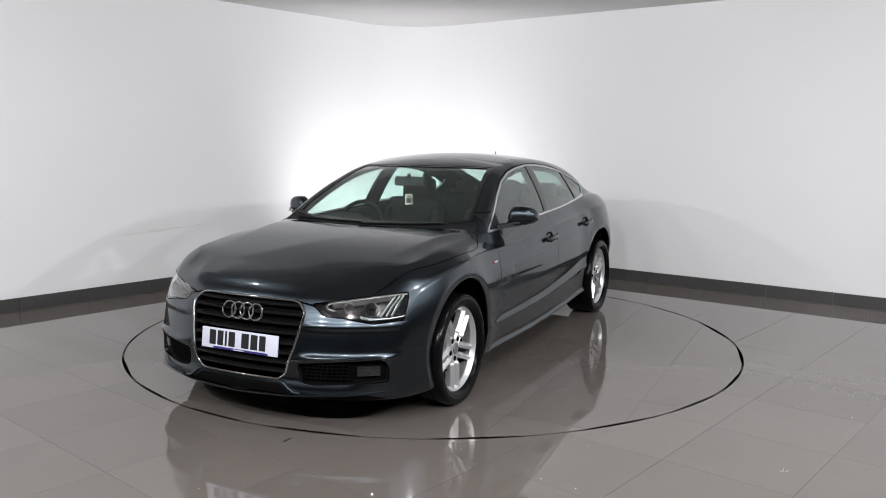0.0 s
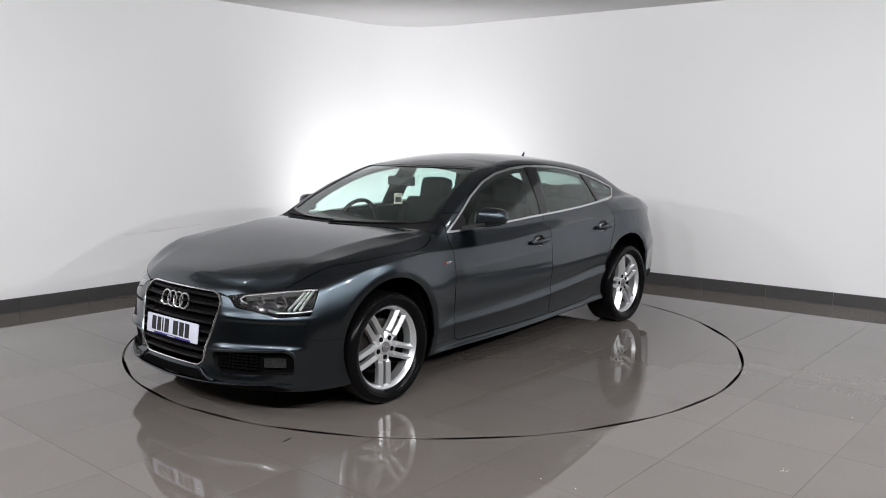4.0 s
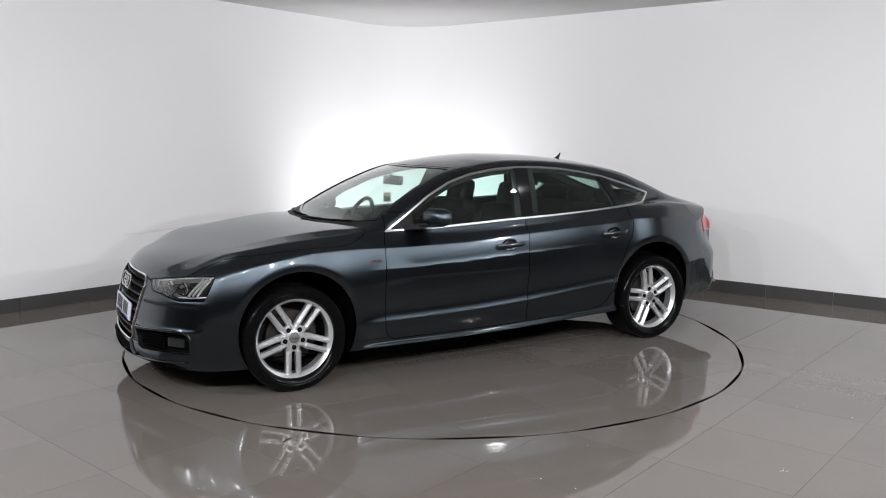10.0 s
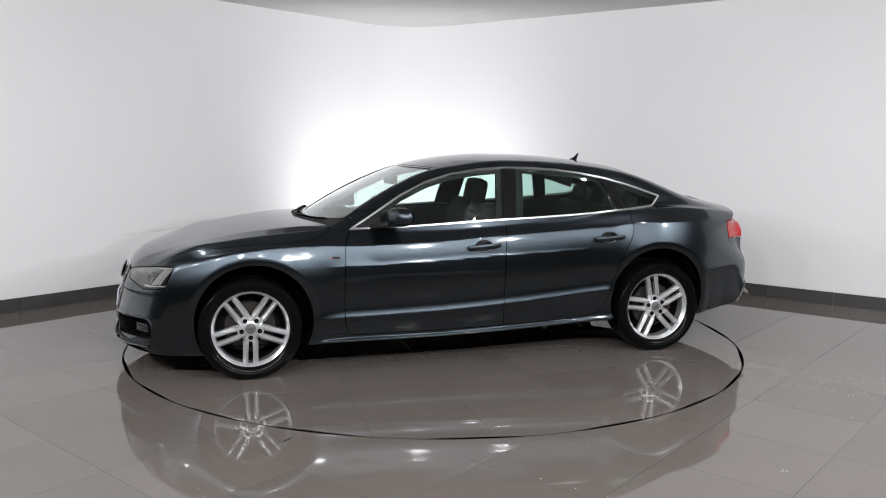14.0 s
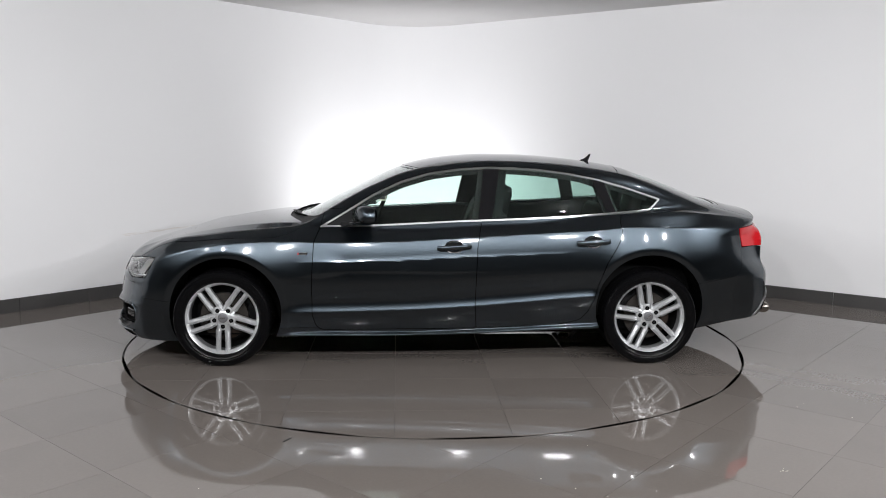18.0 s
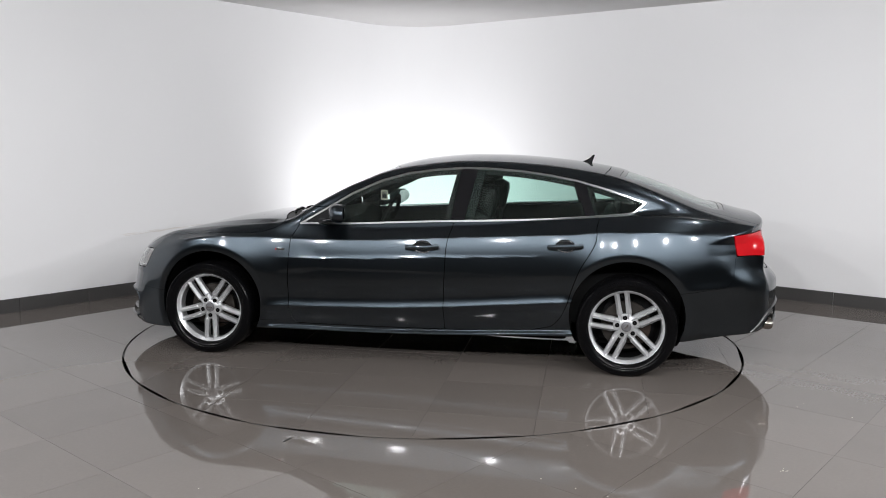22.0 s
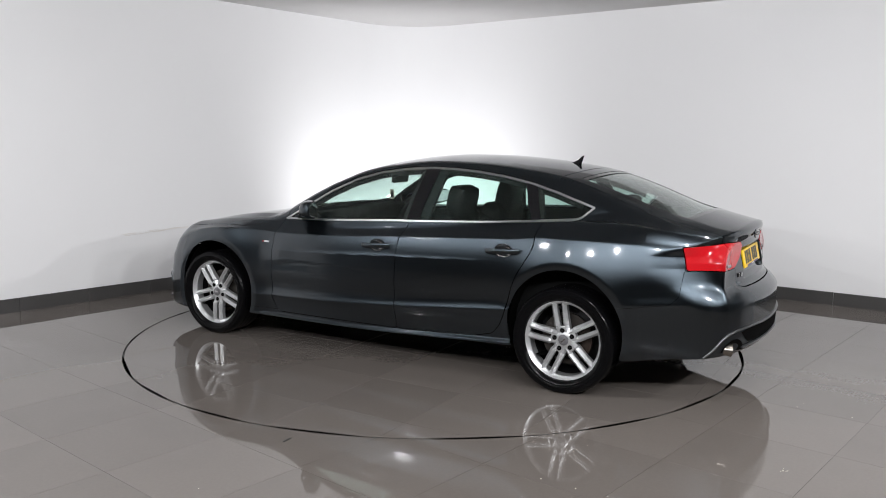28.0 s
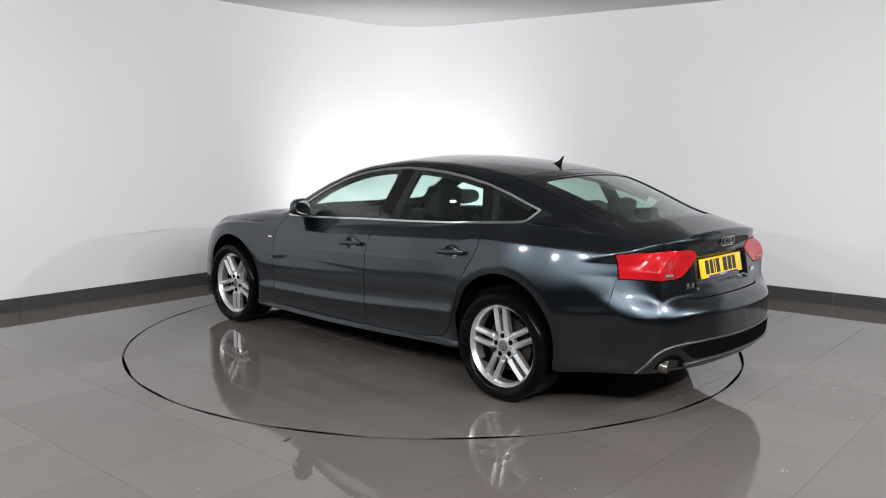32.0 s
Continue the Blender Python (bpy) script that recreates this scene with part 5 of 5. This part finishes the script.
f = [(5 * i + j, 5 * i + j + 1, 5 * i + 6 + j, 5 * i + 5 + j) for i in range(60) for j in range(4)]
solid("lower_intake", (v, f), DARK, car, "black lower intake")
pth = [(front_at(abs(y), .20) + .006, y, np.interp(abs(y), (0, .34, .40, .75), (.184, .194, .201, .214))) for y in np.linspace(-.755, .755, 51)]
solid("splitter", sweep(pth, oval(.015, .0055, 10)), PAINT, car, "dark grey front splitter lip", 60)

# -- tail lamps
for k in (1, -1):
    side_ = (lambda m: m) if k > 0 else flip
    lamp = new("tail_lamp")
    lamp.parent = car
    for nm, m in (("outer_lens", lamp_out), ("inner_lens", lamp_in)):
        w = side_(rim(offset(m, .003), .02, half=False))
        part(nm, mesh_from(nm, w[0], w[2], RED, w[1]), RED, lamp, "glossy red lens")
    for y0, y1, z in ((.515, .585, .787),):
        pth = [(rear_at(y, z) - .004, k * y, z + (y - y0) * .06) for y in np.linspace(y0, y1, 6)]
        solid("reversing_lamp", sweep(pth, oval(.004, .009, 8)), LAMP_WHITE, lamp, "white reversing lamp", 60)

# -- rear apron: black insert, satin edges, tail pipe
v, f = [], []
for y in np.linspace(-.535, .535, 41):
    a = abs(y)
    zt = np.interp(a, (0, .39, .48, .535), (.434, .436, .431, .420))
    zb = np.interp(a, (0, .40, .47, .535), (.352, .350, .356, .415))
    for z in np.linspace(zb, zt, 5):
        v.append((rear_at(a, z) - .003, y, z))
f = [(5 * i + j, 5 * i + j + 1, 5 * i + 6 + j, 5 * i + 5 + j) for i in range(40) for j in range(4)]
solid("apron_insert", (v, f), DARK, car, "black rear apron insert")
edge_pts = [(.712, .285), (.695, .340), (.672, .390), (.640, .418), (.585, .434), (.50, .441), (.39, .444), (.25, .442), (.12, .440), (0, .440)]
edge_pts += [(-y, z) for y, z in edge_pts[-2::-1]]
solid("apron_upper_trim", sweep([(rear_at(abs(y), z) - .004, y, z) for y, z in edge_pts], oval(.006, .0075, 8), up=(-1, 0, 0)), SATIN_DARK, car, "satin grey apron strip", 60)
low_pts = [(y, np.interp(abs(y), (0, .40, .52), (.343, .338, .330))) for y in np.linspace(-.52, .52, 31)]
solid("apron_lower_trim", sweep([(rear_at(abs(y), z) - .006, y, z) for y, z in low_pts], oval(.006, .010, 8), up=(-1, 0, 0)), SATIN_DARK, car, "satin grey lower apron strip", 60)
PIPE = pose(-2.246, .588, .332, 0, -4, 0)
pipe_v, pipe_f = [], []
for xx, s in ((.16, .95), (-.02, 1.0), (-.050, 1.02), (-.054, .99), (-.048, .93), (.10, .88), (.101, 0.02)):
    for a in np.linspace(0, 2 * math.pi, 32, endpoint=False):
        slant = -.022 * math.cos(a) * (1 if xx < 0 else 0)
        pipe_v.append(tuple(PIPE @ Vector((xx + slant, .064 * s * math.cos(a), .042 * s * math.sin(a)))))
pipe_f = [(32 * i + j, 32 * i + (j + 1) % 32, 32 * i + 32 + (j + 1) % 32, 32 * i + 32 + j) for i in range(6) for j in range(32)]
solid("tail_pipe", (pipe_v, pipe_f), CHROME_DIRTY, car, "chrome oval tail pipe", 40)
pipe_well = [(rear_at(.588 + .080 * math.cos(a), .322 + .07 * math.sin(a)) - .0035, .588 + .080 * math.cos(a), .315 + .072 * max(0, math.sin(a))) for a in np.linspace(0, math.pi, 17)]
solid("pipe_recess", (pipe_well, [tuple(range(17))]), DARK, car, "black recess round the tail pipe")

# -- roof aerial
fin_v, fin_f = [], []
for t, w, l0, l1 in ((0, .018, .048, -.036), (.2, .011, .020, -.038), (.5, .006, -.012, -.044), (.8, .0035, -.030, -.050), (1, .0015, -.040, -.054)):
    z = top_at(-1.12, 0) - .004 + .056 * t
    ring_ = [(l0, 0), (l0 * .6 + l1 * .4, w), (l0 * .2 + l1 * .8, w), (l1, 0), (l0 * .2 + l1 * .8, -w), (l0 * .6 + l1 * .4, -w)]
    fin_v += [(-1.118 + a, b, z - .10 * (-a) * (1 - t)) for a, b in ring_]
fin_f = [(6 * i + j, 6 * i + (j + 1) % 6, 6 * i + 6 + (j + 1) % 6, 6 * i + 6 + j) for i in range(4) for j in range(6)] + [(5, 4, 3, 2, 1, 0), tuple(range(24, 30))]
solid("roof_aerial", (fin_v, fin_f), GLOSS, car, "black shark-fin roof aerial", 50)

# -- wipers and wing badges
for y0, y1 in ((-.60, -.02), (-.02, .52)):
    wip = new("wiper")
    wip.parent = car
    pts_ = []
    for s in np.linspace(0, 1, 12):
        y = y0 + (y1 - y0) * s
        xx = 1.045 - .40 * y * y - .03 * s
        pts_.append((xx, y, top_at(xx, abs(y)) + .010))
    solid("wiper_blade", sweep(pts_, [(-.007, -.010), (.007, -.010), (.003, .003), (-.003, .003)]), DARK, wip)
    q = pts_[5]
    solid("wiper_arm", sweep([(1.06 - .40 * y0 * y0, y0, top_at(1.06 - .4 * y0 * y0, abs(y0)) + .012), ((q[0] + 1.06 - .4 * y0 * y0) / 2, (y0 + q[1]) / 2, top_at((q[0] + 1.06 - .4 * y0 * y0) / 2, abs(y0 + q[1]) / 2) + .012), (q[0], q[1], q[2] + .004)], oval(.007, .004, 8)), BLACK, wip)
for k in (1, -1):
    for x0, x1, m_ in ((.932, .924, RED_DEEP), (.920, .868, CHROME)):
        y = side_at((x0 + x1) / 2, .740)
        bm = bmesh.new()
        box(bm, (x1, k * y - .003, .734), (x0, k * y + .003, .748), .0015)
        part("wing_badge", bm, m_, car, "small bright wing badge")

# ---- marks on wall and floor ----
scuff_rng = random.Random(5)
scuff = tagged(new("scuff_mark"), "faint brownish scuff marks on the white wall", "scuff mark", kind="structure")
for i in range(16):
    t = scuff_rng.random()
    s_, z = -3.78 + .74 * t, .572 + .024 * t + scuff_rng.uniform(-.010, .010)
    l, h = scuff_rng.uniform(.10, .26), scuff_rng.uniform(.0025, .006)
    base = CORNER + DW * s_ + Vector((DW.y, -DW.x)) * (.0010 + .00005 * i)
    n = 8
    v = [(*(base + DW * (l * (k / n - .5))), z + .04 * l * (k / n) + h * math.sin(math.pi * k / n) * scuff_rng.uniform(.4, 1)) for k in range(n + 1)]
    v += [(*(base + DW * (l * (k / n - .5))), z + .04 * l * (k / n) - h * math.sin(math.pi * k / n) * scuff_rng.uniform(.4, 1)) for k in range(n, -1, -1)]
    part("smear", mesh_from("smear", v, [tuple(range(len(v)))], SCUFF if i % 4 else SCUFF_DARK, smooth=False), SCUFF, scuff)
chips = tagged(new("floor_chip"), "dark chip in the tile at the turntable's edge", "floor chip", kind="structure")
bm = bmesh.new()
box(bm, (-.028, -.005, 0), (.028, .005, .0012), .0, pose(-.727, -2.262, .0008, 0, 0, 62))
part("chip", bm, RUBBER_RING, chips)
crumb_v, crumb_f = [], []
for x0, y0, n, sp in ((1.60, -2.60, 7, .02), (-.40, -1.35, 5, .25), (.5, -2.5, 7, .6), (2.55, -.85, 3, .12), (-.9, -2.9, 3, .3), (2.0, -1.9, 3, .4)):
    for _ in range(n):
        x, y, r = x0 + scuff_rng.uniform(-sp, sp), y0 + scuff_rng.uniform(-sp, sp), scuff_rng.uniform(.002, .0048)
        if abs(math.hypot(x, y) - 2.236) < .03 or math.hypot(x, y) < 2.2:
            continue
        b = len(crumb_v)
        crumb_v += [(x + r, y, 0), (x, y + r, 0), (x - r, y - .3 * r, 0), (x, y - r, 0), (x + .2 * r, y, r * .9)]
        crumb_f += [(b, b + 1, b + 4), (b + 1, b + 2, b + 4), (b + 2, b + 3, b + 4), (b + 3, b, b + 4)]
tagged(new("floor_crumbs", mesh_from("floor_crumbs", crumb_v, crumb_f, CARD, smooth=False)), "tiny pale crumbs scattered on the floor", "crumbs", kind="stuff")


# ---- what moves ----
TURN = [(0, 243.16), (3, 232.88), (6, 222.63), (9, 212.52), (12, 202.58), (14.5, 194.33), (16.5, 187.71), (19, 179.38), (22, 169.34), (25.5, 157.60),
        (27.5, 150.83), (30, 142.29), (32, 135.38)]


def motions():
    walk(car, [(t, pose(0, 0, 0, 0, 0, a)) for t, a in TURN])
    walk(turntable, [(t, pose(0, 0, 0, 0, 0, a)) for t, a in TURN])


motions()
